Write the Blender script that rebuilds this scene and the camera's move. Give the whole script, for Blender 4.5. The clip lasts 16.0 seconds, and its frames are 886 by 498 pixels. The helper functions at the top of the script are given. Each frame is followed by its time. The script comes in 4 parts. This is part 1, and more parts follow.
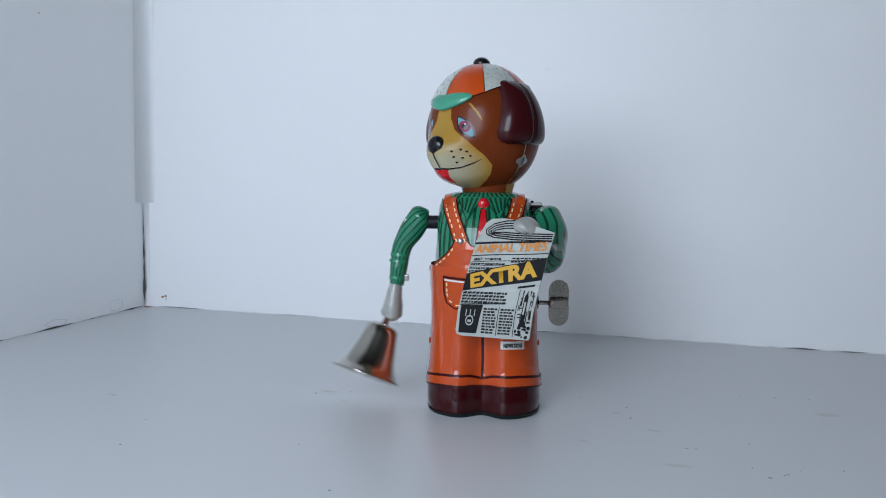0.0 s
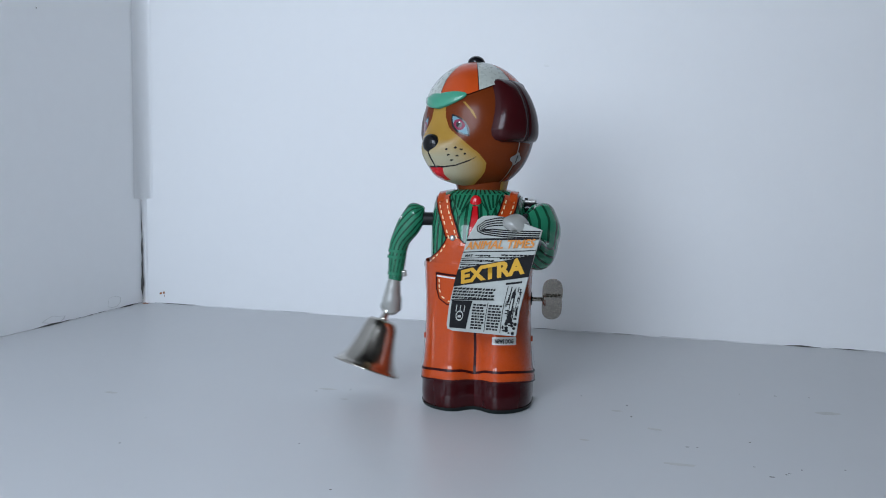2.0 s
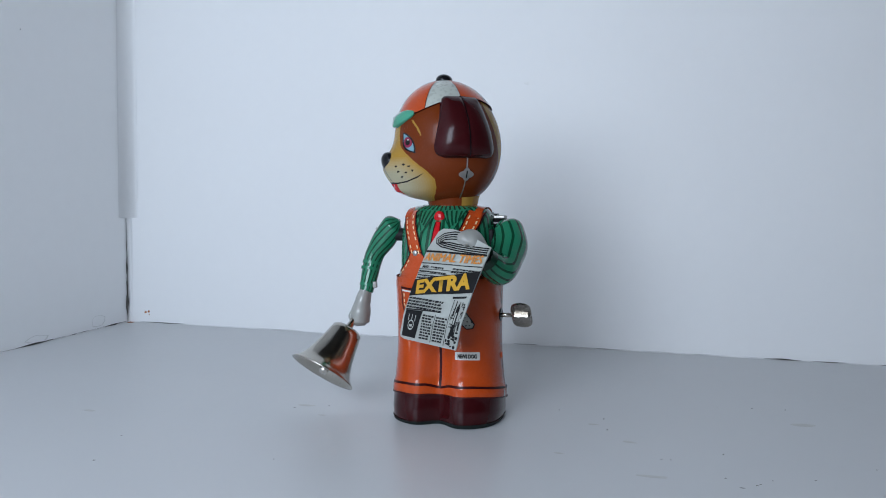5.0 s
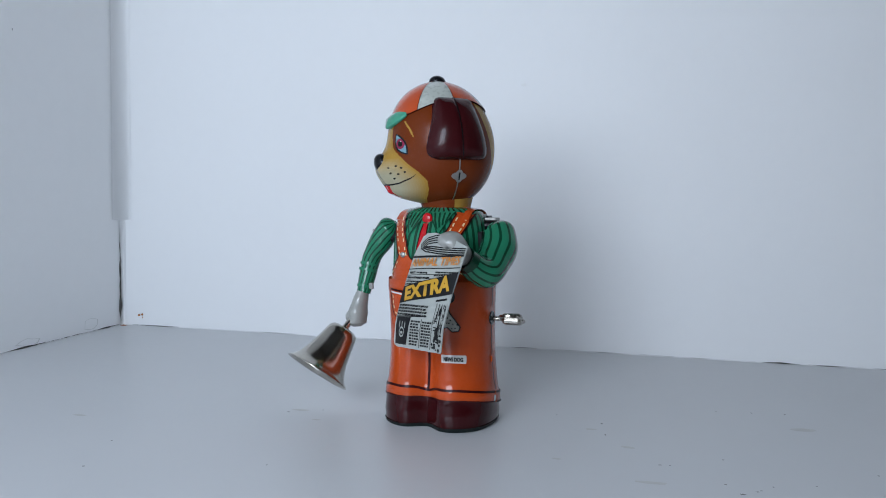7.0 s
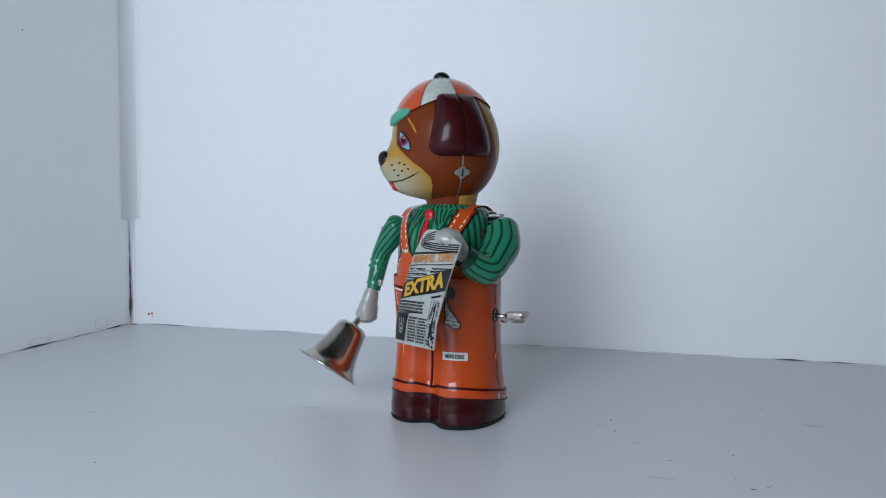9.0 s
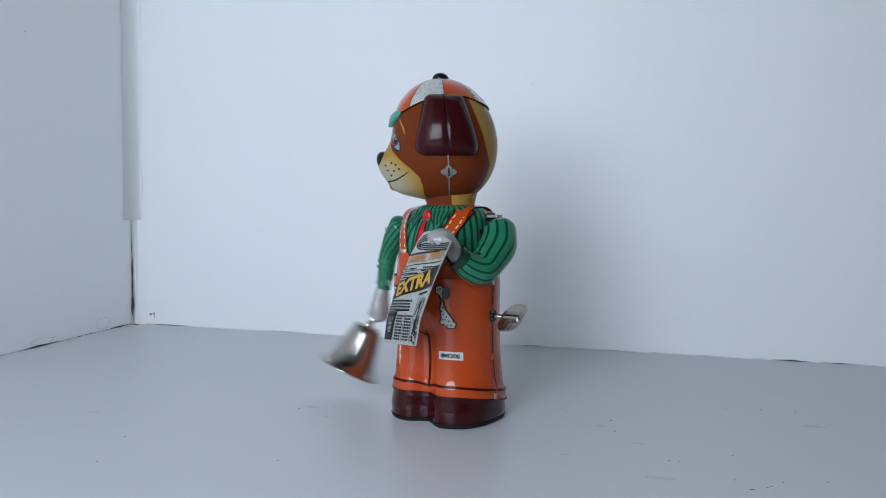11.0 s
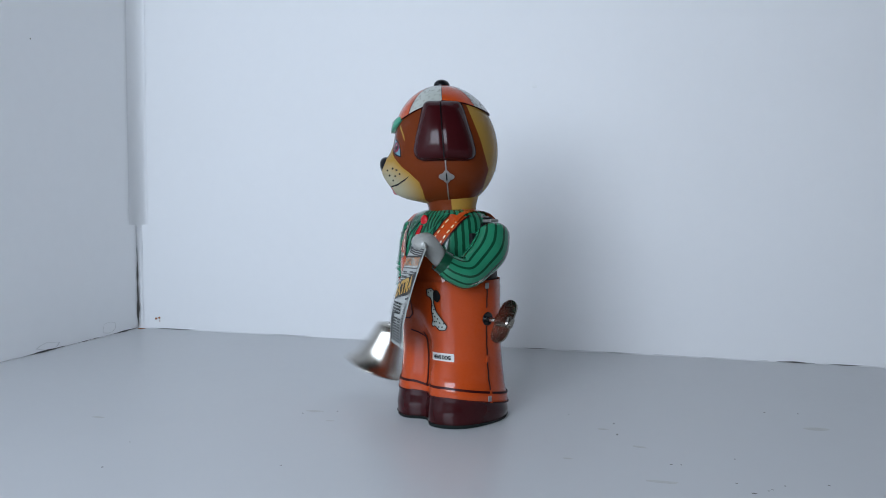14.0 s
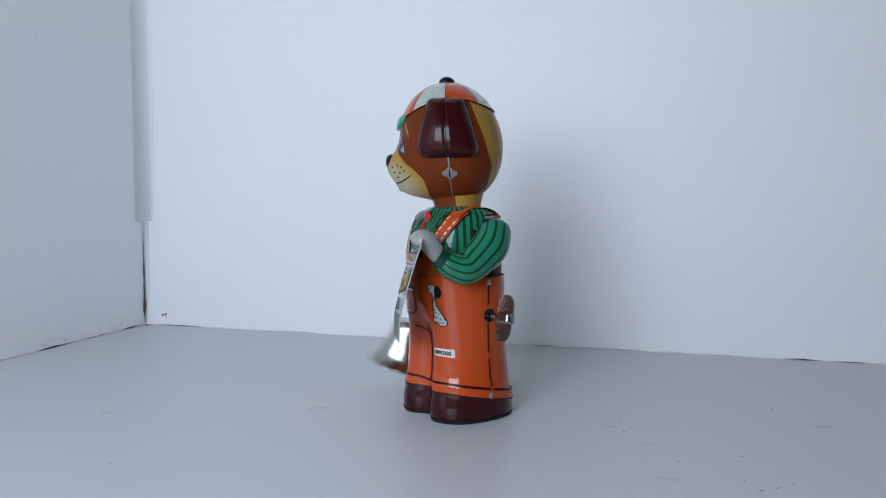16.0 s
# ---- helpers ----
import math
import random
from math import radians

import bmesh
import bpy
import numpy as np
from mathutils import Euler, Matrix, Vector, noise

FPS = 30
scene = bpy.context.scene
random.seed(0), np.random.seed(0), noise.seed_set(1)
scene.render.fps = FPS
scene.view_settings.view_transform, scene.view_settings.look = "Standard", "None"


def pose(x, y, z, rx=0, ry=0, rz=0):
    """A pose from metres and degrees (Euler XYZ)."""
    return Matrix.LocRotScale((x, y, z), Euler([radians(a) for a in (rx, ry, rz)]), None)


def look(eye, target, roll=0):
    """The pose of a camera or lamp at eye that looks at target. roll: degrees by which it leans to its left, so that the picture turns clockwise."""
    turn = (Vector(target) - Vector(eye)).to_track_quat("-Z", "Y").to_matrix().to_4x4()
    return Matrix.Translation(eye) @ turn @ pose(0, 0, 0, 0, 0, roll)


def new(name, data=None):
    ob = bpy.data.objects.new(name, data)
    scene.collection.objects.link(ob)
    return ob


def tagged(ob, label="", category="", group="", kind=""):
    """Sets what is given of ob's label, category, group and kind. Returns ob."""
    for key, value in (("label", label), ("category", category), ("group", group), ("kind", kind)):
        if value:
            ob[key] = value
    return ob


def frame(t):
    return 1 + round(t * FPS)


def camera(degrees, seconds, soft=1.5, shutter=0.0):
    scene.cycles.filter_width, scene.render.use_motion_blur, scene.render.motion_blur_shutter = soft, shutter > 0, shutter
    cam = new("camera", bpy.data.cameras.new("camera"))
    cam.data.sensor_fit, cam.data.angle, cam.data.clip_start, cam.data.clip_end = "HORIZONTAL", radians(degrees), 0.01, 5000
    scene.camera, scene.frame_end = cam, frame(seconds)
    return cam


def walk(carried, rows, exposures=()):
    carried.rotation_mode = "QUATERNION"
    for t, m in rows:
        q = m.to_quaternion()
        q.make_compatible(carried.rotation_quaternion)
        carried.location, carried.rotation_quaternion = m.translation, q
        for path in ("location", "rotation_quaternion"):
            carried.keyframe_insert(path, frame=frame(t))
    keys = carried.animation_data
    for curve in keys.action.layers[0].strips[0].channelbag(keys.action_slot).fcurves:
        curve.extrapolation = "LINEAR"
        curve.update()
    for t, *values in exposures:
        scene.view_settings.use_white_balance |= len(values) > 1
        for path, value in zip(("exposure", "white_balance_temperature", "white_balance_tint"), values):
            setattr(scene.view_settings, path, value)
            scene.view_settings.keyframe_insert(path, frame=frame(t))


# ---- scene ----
cam = camera(61.0, 16.0, soft=1.0, shutter=0.5)
PATH = [
    (0, (0.399, -0.564, 0.11), (-0.07, 1.373, -0.062), 1.2),
    (0.5, (0.396, -0.565, 0.11), (-0.071, 1.371, -0.082), 1.1),
    (1, (0.399, -0.564, 0.109), (-0.078, 1.339, -0.079), 1.1),
    (1.5, (0.397, -0.563, 0.109), (-0.07, 1.373, -0.076), 1.1),
    (2, (0.397, -0.563, 0.111), (-0.064, 1.374, -0.073), 1.3),
    (2.5, (0.399, -0.564, 0.111), (-0.066, 1.374, -0.064), 1.5),
    (3, (0.401, -0.564, 0.109), (-0.065, 1.374, -0.053), 1.6),
    (3.5, (0.402, -0.564, 0.11), (-0.044, 1.378, -0.052), 1.6),
    (4, (0.404, -0.563, 0.109), (-0.041, 1.381, -0.047), 1.3),
    (4.5, (0.404, -0.563, 0.109), (-0.04, 1.382, -0.035), 1.2),
    (5, (0.407, -0.564, 0.11), (-0.044, 1.38, -0.025), 0.9),
    (7.5, (0.406, -0.559, 0.109), (-0.035, 1.387, -0.018), 1.0),
    (8, (0.406, -0.559, 0.108), (-0.042, 1.386, -0.022), 0.8),
    (8.5, (0.406, -0.559, 0.108), (-0.048, 1.384, -0.024), 0.7),
    (9, (0.406, -0.56, 0.108), (-0.056, 1.381, -0.02), 0.7),
    (11.5, (0.407, -0.561, 0.108), (-0.062, 1.38, -0.018), 0.7),
    (12, (0.407, -0.56, 0.108), (-0.064, 1.379, -0.025), 0.6),
    (12.5, (0.406, -0.561, 0.108), (-0.067, 1.377, -0.025), 0.6),
    (13, (0.408, -0.562, 0.109), (-0.071, 1.376, -0.019), 0.6),
    (13.5, (0.407, -0.562, 0.11), (-0.067, 1.377, -0.015), 0.6),
    (14, (0.409, -0.562, 0.11), (-0.073, 1.375, -0.014), 0.4),
    (14.5, (0.407, -0.562, 0.109), (-0.07, 1.376, -0.022), 0.4),
    (15, (0.409, -0.559, 0.108), (-0.08, 1.375, -0.037), 0.3),
    (15.5, (0.408, -0.56, 0.108), (-0.081, 1.374, -0.037), 0.3),
    (16, (0.408, -0.562, 0.11), (-0.086, 1.372, -0.023), 0.4),
]
walk(cam, [(t, look(eye, target, roll)) for t, eye, target, roll in PATH])

# ---- light ----
world = bpy.data.worlds.new("world")
scene.world = world
world.use_nodes = True
wn, wl = world.node_tree.nodes, world.node_tree.links
sky = wn.new("ShaderNodeTexSky")
sky.sky_type, sky.sun_disc = "NISHITA", False
sky.sun_elevation, sky.sun_rotation = radians(35), radians(200)
wl.new(sky.outputs[0], wn["Background"].inputs[0])
wn["Background"].inputs[1].default_value = 0.1


def window_light(name, x, y, z, w, h, target, power, colour):
    lamp = bpy.data.lights.new(name, "AREA")
    lamp.shape, lamp.size, lamp.size_y, lamp.energy, lamp.color = "RECTANGLE", w, h, power, colour
    ob = new(name, lamp)
    ob.matrix_world = look((x, y, z), target)
    return ob


window_light("window_daylight", 0.185, -0.97, 0.31, 0.41, 0.42, (0.185, 0.0, 0.31), 6.8, (0.71, 0.83, 1.0))
scene.view_settings.exposure = 0.0


# ---- materials ----
def material(name, colour, rough=0.5, metal=0.0, coat=0.0, vary=0.06, scale=60.0, bump=0.0, spec=0.5):
    """A painted or plain surface with blotches at two scales and fine relief."""
    m = bpy.data.materials.new(name)
    m.use_nodes = True
    n, l = m.node_tree.nodes, m.node_tree.links
    b = n["Principled BSDF"]
    b.inputs["Roughness"].default_value = rough
    b.inputs["Metallic"].default_value = metal
    b.inputs["Coat Weight"].default_value = coat
    b.inputs["Coat Roughness"].default_value = 0.04
    b.inputs["Coat IOR"].default_value = 1.33
    b.inputs["Specular IOR Level"].default_value = spec
    tc = n.new("ShaderNodeTexCoord")
    big, fine = n.new("ShaderNodeTexNoise"), n.new("ShaderNodeTexNoise")
    big.inputs["Scale"].default_value, fine.inputs["Scale"].default_value = scale, scale * 12
    big.inputs["Detail"].default_value = fine.inputs["Detail"].default_value = 4
    for t in (big, fine):
        l.new(tc.outputs["Object"], t.inputs["Vector"])
    add = n.new("ShaderNodeMath")
    add.operation = "ADD"
    l.new(big.outputs[0], add.inputs[0]), l.new(fine.outputs[0], add.inputs[1])
    ramp = n.new("ShaderNodeMapRange")
    ramp.inputs[1].default_value, ramp.inputs[2].default_value = 0.6, 1.4
    ramp.inputs[3].default_value, ramp.inputs[4].default_value = 1 - vary, 1 + vary
    l.new(add.outputs[0], ramp.inputs[0])
    mix = n.new("ShaderNodeVectorMath")
    mix.operation = "SCALE"
    mix.inputs[0].default_value = colour
    l.new(ramp.outputs[0], mix.inputs["Scale"])
    l.new(mix.outputs[0], b.inputs["Base Color"])
    rr = n.new("ShaderNodeMapRange")
    rr.inputs[1].default_value, rr.inputs[2].default_value = 0.3, 0.7
    rr.inputs[3].default_value, rr.inputs[4].default_value = max(rough - 0.1 * rough, 0.02), min(rough + 0.12 * rough, 1)
    l.new(fine.outputs[0], rr.inputs[0]), l.new(rr.outputs[0], b.inputs["Roughness"])
    if bump:
        bp = n.new("ShaderNodeBump")
        bp.inputs["Strength"].default_value, bp.inputs["Distance"].default_value = bump, 0.0004
        l.new(add.outputs[0], bp.inputs["Height"]), l.new(bp.outputs[0], b.inputs["Normal"])
    return m


# same white paint; side made lighter than back to stand in for light
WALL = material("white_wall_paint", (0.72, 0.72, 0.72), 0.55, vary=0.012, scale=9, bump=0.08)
SIDE_LIFTED = material("side_panel_paint_lightened", (0.90, 0.90, 0.90), 0.5, vary=0.012, scale=9, bump=0.08)
TABLE = material("white_table_paint", (0.61, 0.615, 0.62), 0.36, vary=0.02, scale=14, bump=0.06)
ROOM_DARKENED = material("unseen_room_darkened", (0.22, 0.20, 0.18), 0.8, vary=0.05, scale=3)
ORANGE = material("orange_tin_print", (0.42, 0.055, 0.009), 0.28, coat=0.9, spec=0.1, vary=0.03, scale=150)
STRAP = material("strap_orange_print", (0.42, 0.055, 0.010), 0.28, coat=0.9, spec=0.1, vary=0.03, scale=150)
MAROON = material("maroon_tin_print", (0.030, 0.0025, 0.0035), 0.2, coat=0.65, spec=0.1, vary=0.1, scale=120)
EAR = material("dark_red_tin_print", (0.032, 0.004, 0.005), 0.24, coat=0.38, spec=0.1, vary=0.1, scale=120)
EAR.node_tree.nodes["Principled BSDF"].inputs["Coat Roughness"].default_value = 0.13
BROWN = material("brown_tin_print", (0.120, 0.023, 0.005), 0.25, coat=0.3, spec=0.1, vary=0.06, scale=120)
TAN = material("tan_tin_print", (0.31, 0.175, 0.032), 0.25, coat=0.3, spec=0.1, vary=0.05, scale=120)
CREAM = material("cream_tin_print", (0.33, 0.305, 0.205), 0.25, coat=0.3, spec=0.1, vary=0.04, scale=120)
GREEN = material("green_tin_print", (0.017, 0.160, 0.084), 0.25, coat=0.9, spec=0.1, vary=0.05, scale=150)
DARK_GREEN = material("dark_green_tin_print", (0.005, 0.044, 0.022), 0.25, coat=0.9, spec=0.1, vary=0.05, scale=150)
for glossy in (ORANGE, STRAP, MAROON, GREEN, DARK_GREEN):
    glossy.node_tree.nodes["Principled BSDF"].inputs["Coat IOR"].default_value = 1.38
TEAL = material("teal_tin_print", (0.05, 0.25, 0.16), 0.25, coat=0.9, spec=0.1, vary=0.05, scale=150)
RED = material("red_tin_print", (0.42, 0.008, 0.012), 0.25, coat=0.9, spec=0.1, vary=0.05, scale=150)
PINK = material("pink_tin_print", (0.20, 0.02, 0.05), 0.3, coat=0.25, spec=0.1)
SKYBLUE = material("pale_blue_tin_print", (0.14, 0.26, 0.31), 0.3, coat=0.25, spec=0.1)
BLACK = material("black_tin_print", (0.006, 0.006, 0.007), 0.25, coat=0.5, vary=0.1, spec=0.15)
HAND = material("hand_grey_print", (0.27, 0.27, 0.25), 0.35, coat=0.6, vary=0.06, scale=150)
INK = material("black_ink", (0.010, 0.010, 0.011), 0.45, vary=0.2, scale=300, spec=0.12)
INK_DARK = material("banner_ink", (0.011, 0.011, 0.012), 0.4, vary=0.15, scale=300, spec=0.12)
OUTLINE = material("dark_outline_print", (0.030, 0.004, 0.004), 0.4, coat=0.12, spec=0.1)
STITCH = material("pale_stitch_print", (0.72, 0.52, 0.28), 0.3, coat=0.5)
WHITE = material("off_white_tin_print", (0.58, 0.57, 0.53), 0.3, coat=0.6, vary=0.05, scale=150)
GREY_WHITE = material("grey_white_tin_print", (0.38, 0.40, 0.36), 0.28, coat=0.7, vary=0.012, scale=40)
PAPER = material("newsprint_tin", (0.33, 0.345, 0.32), 0.35, coat=0.4, vary=0.08, scale=200)
YELLOW = material("yellow_ink", (0.50, 0.27, 0.015), 0.4, vary=0.08, scale=300)
RUST = material("orange_ink", (0.55, 0.20, 0.03), 0.4, vary=0.12, scale=300)
STEEL = material("plated_steel", (0.58, 0.55, 0.50), 0.16, metal=1.0, vary=0.06, scale=90)
BELL_METAL = material("nickel_plate", (0.50, 0.47, 0.42), 0.18, metal=1.0, vary=0.06, scale=60)
DULL_STEEL = material("dull_tin_tab", (0.34, 0.33, 0.31), 0.35, metal=0.8, vary=0.1, scale=200)
KEY_STEEL = material("worn_key_steel", (0.36, 0.33, 0.29), 0.26, metal=1.0, vary=0.10, scale=120)
RUBBER = material("black_base_rim", (0.008, 0.013, 0.012), 0.5, vary=0.2, spec=0.15)
DIRT = material("dirt", (0.10, 0.09, 0.08), 0.9, vary=0.4, scale=500)
CRACK = material("crack_shadow", (0.06, 0.055, 0.05), 0.9, vary=0.4, scale=500)
RUST_SPOT = material("rust_spot", (0.30, 0.10, 0.02), 0.9, vary=0.4, scale=500)
SCUFF = material("table_scuff", (0.57, 0.565, 0.545), 0.6, vary=0.06, scale=300)
SMUDGE = material("smudge", (0.70, 0.70, 0.69), 0.6, vary=0.04, scale=300)


# ---- mesh helpers ----
def link_mesh(name, verts, faces, mats, parent=None, label="", index=None, smooth=True):
    me = bpy.data.meshes.new(name)
    me.from_pydata([tuple(v) for v in verts], [], [tuple(f) for f in faces])
    for m in (mats if isinstance(mats, (list, tuple)) else [mats]):
        me.materials.append(m)
    if index is not None:
        me.polygons.foreach_set("material_index", index)
    if smooth:
        me.polygons.foreach_set("use_smooth", [True] * len(me.polygons))
    me.update()
    ob = new(name, me)
    if parent:
        ob.parent = parent
    return tagged(ob, label)


def part(name, bm, mat, parent=None, label="", smooth=False):
    me = bpy.data.meshes.new(name)
    bm.to_mesh(me)
    bm.free()
    for m in (mat if isinstance(mat, (list, tuple)) else [mat]):
        me.materials.append(m)
    if smooth:
        me.polygons.foreach_set("use_smooth", [True] * len(me.polygons))
    ob = new(name, me)
    if parent:
        ob.parent = parent
    return tagged(ob, label)


def box(x0, y0, z0, x1, y1, z1, bevel=0.0):
    bm = bmesh.new()
    bmesh.ops.create_cube(bm, size=1, matrix=Matrix.LocRotScale(((x0 + x1) / 2, (y0 + y1) / 2, (z0 + z1) / 2), None, (x1 - x0, y1 - y0, z1 - z0)))
    if bevel:
        bmesh.ops.bevel(bm, geom=bm.edges[:], offset=bevel, segments=2, affect="EDGES", profile=0.5)
    return bm


def loft(rings, closed=True):
    """Verts and quads through rings of equal length."""
    n = len(rings[0])
    verts = [p for r in rings for p in r]
    faces = []
    for i in range(len(rings) - 1):
        for j in range(n if closed else n - 1):
            k = (j + 1) % n
            faces.append((i * n + j, i * n + k, (i + 1) * n + k, (i + 1) * n + j))
    return verts, faces


def structure(ob, label=""):
    return tagged(ob, label, kind="structure")


# ---- the nook and the room around it ----
structure(part("table_top", box(-0.012, -0.90, -0.03, 1.6, 0.0, 0.0), TABLE), "white painted table top with small specks")
structure(part("wall_back", box(-0.02, 0.0, -0.03, 1.6, 0.018, 1.1), WALL), "white painted back panel")
structure(part("wall_left", box(-0.02, -0.8, 0.0, 0.0, -0.0006, 1.1), SIDE_LIFTED), "white painted side panel, lightened to stand in for light")
# unseen room added around, kept dark so little light bounces back in
structure(part("room_floor", box(-1.6, -0.92, -0.85, 2.4, 1.0, -0.8), ROOM_DARKENED), "unseen room floor, darkened to hold back bounced light")
structure(part("room_wall_far", box(-1.6, 1.0, -0.85, 2.4, 1.1, 2.3), ROOM_DARKENED), "unseen room wall, darkened to hold back bounced light")
structure(part("room_wall_right", box(1.6, -0.92, -0.85, 1.7, 1.0, 2.3), ROOM_DARKENED), "unseen room wall, darkened to hold back bounced light")
structure(part("room_wall_left", box(-1.7, -0.92, -0.85, -1.6, 1.1, 2.3), ROOM_DARKENED), "unseen room wall, darkened to hold back bounced light")
structure(part("ceiling", box(-1.7, -1.0, 2.3, 2.5, 1.1, 2.4), ROOM_DARKENED), "unseen room ceiling, darkened to hold back bounced light")
# the wall behind the camera, with the window that lights the nook
structure(part("wall_window_left", box(-1.7, -1.0, -0.85, -0.02, -0.92, 2.3), ROOM_DARKENED), "unseen room wall, darkened to hold back bounced light")
structure(part("wall_window_right", box(0.39, -1.0, -0.85, 2.5, -0.92, 2.3), ROOM_DARKENED), "unseen room wall, darkened to hold back bounced light")
structure(part("wall_window_below", box(-0.02, -1.0, -0.85, 0.39, -0.92, 0.10), ROOM_DARKENED), "unseen room wall, darkened to hold back bounced light")
structure(part("wall_window_above", box(-0.02, -1.0, 0.52, 0.39, -0.92, 2.3), ROOM_DARKENED), "unseen room wall, darkened to hold back bounced light")
# the filled corner between the panels, open at its foot
R = 0.0125
cv = []
for z in (0.0, 0.089, 0.0895, 1.1):
    r = R if z > 0.0892 else 0.0035
    for k in range(9):
        t = math.pi / 2 * k / 8
        cv.append(((r if r < R else .75 * r) * (1 - math.sin(t)) + .0003, -(r - r * math.cos(t)) - .0003, z))
structure(link_mesh("corner_filler", *loft([cv[i * 9:(i + 1) * 9] for i in range(4)], closed=False), WALL), "smoothed white filler in the panel corner")
random.seed(7)


def crack(name, path, width, mat, normal, label):
    """A thin wandering gap along a joint."""
    pts = []
    for p, q in zip(path, path[1:]):
        p, q = Vector(p), Vector(q)
        n = max(int((q - p).length / .004), 2)
        pts += [p.lerp(q, i / n) for i in range(n)]
    pts.append(Vector(path[-1]))
    d = (Vector(path[-1]) - Vector(path[0])).normalized()
    side = d.cross(Vector(normal)).normalized()
    vs = []
    w = width
    for i, p in enumerate(pts):
        w = max(width * .15, min(width * 1.6, w + random.uniform(-.5, .5) * width))
        o = side * random.uniform(-.2, .2) * width
        taper = min(i, len(pts) - 1 - i, 4) / 4 + .1
        vs += [p + o + side * w / 2 * taper, p + o - side * w / 2 * taper]
    return structure(link_mesh(name, vs, [(2 * i, 2 * i + 1, 2 * i + 3, 2 * i + 2) for i in range(len(pts) - 1)], mat, smooth=False), label)


crack("corner_crack", [(.0012, -.0034, 0.001), (.0014, -.0036, 0.03), (.0010, -.0036, 0.055), (.0012, -.0038, 0.089)], .0011, CRACK, (1, -1, 0), "thin dark crack up the panel corner")
crack("corner_gap", [(.0014, -.0040, 0.0005), (.0013, -.0040, 0.042)], .0016, CRACK, (1, -1, 0), "wider dark gap at the foot of the corner")
crack("joint_left", [(.0006, -.004, .0007), (.0006, -.30, .0007)], .0009, CRACK, (1, 0, 1), "dark joint below the side panel")
for x0, x1, w in ((.010, .055, .0006), (.06, .16, .0003), (.20, .33, .0004), (.333, .353, .0010), (.36, .42, .0004), (.427, .452, .0014), (.452, .495, .0006), (.497, .507, .0012), (.510, .535, .0010), (.54, .565, .0008), (.566, .576, .0014), (.58, .66, .0005), (.66, .68, .0010)):
    crack("joint_back", [(x0, -.0007, .0006), (x1, -.0007, .0006)], w, CRACK, (0, -1, 1), "dark broken joint below the back panel")


def fleck(name, at, nx, ny, rx, ry, mat, label, turn=0.0):
    """A small raised speck on a surface with axes nx and ny."""
    nx, ny = Vector(nx), Vector(ny)
    up = nx.cross(ny)
    n = 9
    rim = []
    for k in range(n):
        t = 2 * math.pi * k / n + turn
        q = random.uniform(.7, 1.2)
        rim.append(Vector(at) + nx * rx * q * math.cos(t) + ny * ry * q * math.sin(t) + up * .0001)
    verts = rim + [Vector(at) + up * (.0001 + min(rx, ry) * .25)]
    return structure(link_mesh(name, verts, [(k, (k + 1) % n, n) for k in range(n)], mat), label)


X_, Y_, Z_ = (1, 0, 0), (0, 1, 0), (0, 0, 1)
fleck("rust_speck", (.0162, -.0002, .0088), X_, Z_, .0013, .0010, RUST_SPOT, "small rust-brown speck on the panel")
fleck("rust_speck", (.0192, -.0002, .0094), X_, Z_, .0010, .0012, RUST_SPOT, "small rust-brown speck on the panel")
fleck("rust_speck", (.0196, -.0002, .0070), X_, Z_, .0004, .0010, RUST_SPOT, "small rust-brown speck on the panel")
fleck("corner_dirt", (.004, -.004, .0), X_, Y_, .004, .0025, RUST_SPOT, "brown dirt in the corner")
fleck("panel_speck", (.0002, -.115, .222), (0, -1, 0), Z_, .0006, .0007, DIRT, "tiny dark speck on the side panel")
fleck("panel_smudge", (.0002, -.040, .007), (0, -1, 0), Z_, .008, .005, SMUDGE, "faint smudge on the side panel")
fleck("panel_smudge", (.0002, -.105, .0035), (0, -1, 0), Z_, .011, .003, SMUDGE, "faint smudge on the side panel")
fleck("panel_smudge", (.338, -.0002, .196), X_, Z_, .0026, .0012, SMUDGE, "faint smudge on the back panel", .5)
fleck("panel_smudge", (.60, -.0002, .060), X_, Z_, .006, .004, SMUDGE, "faint smudge on the back panel")
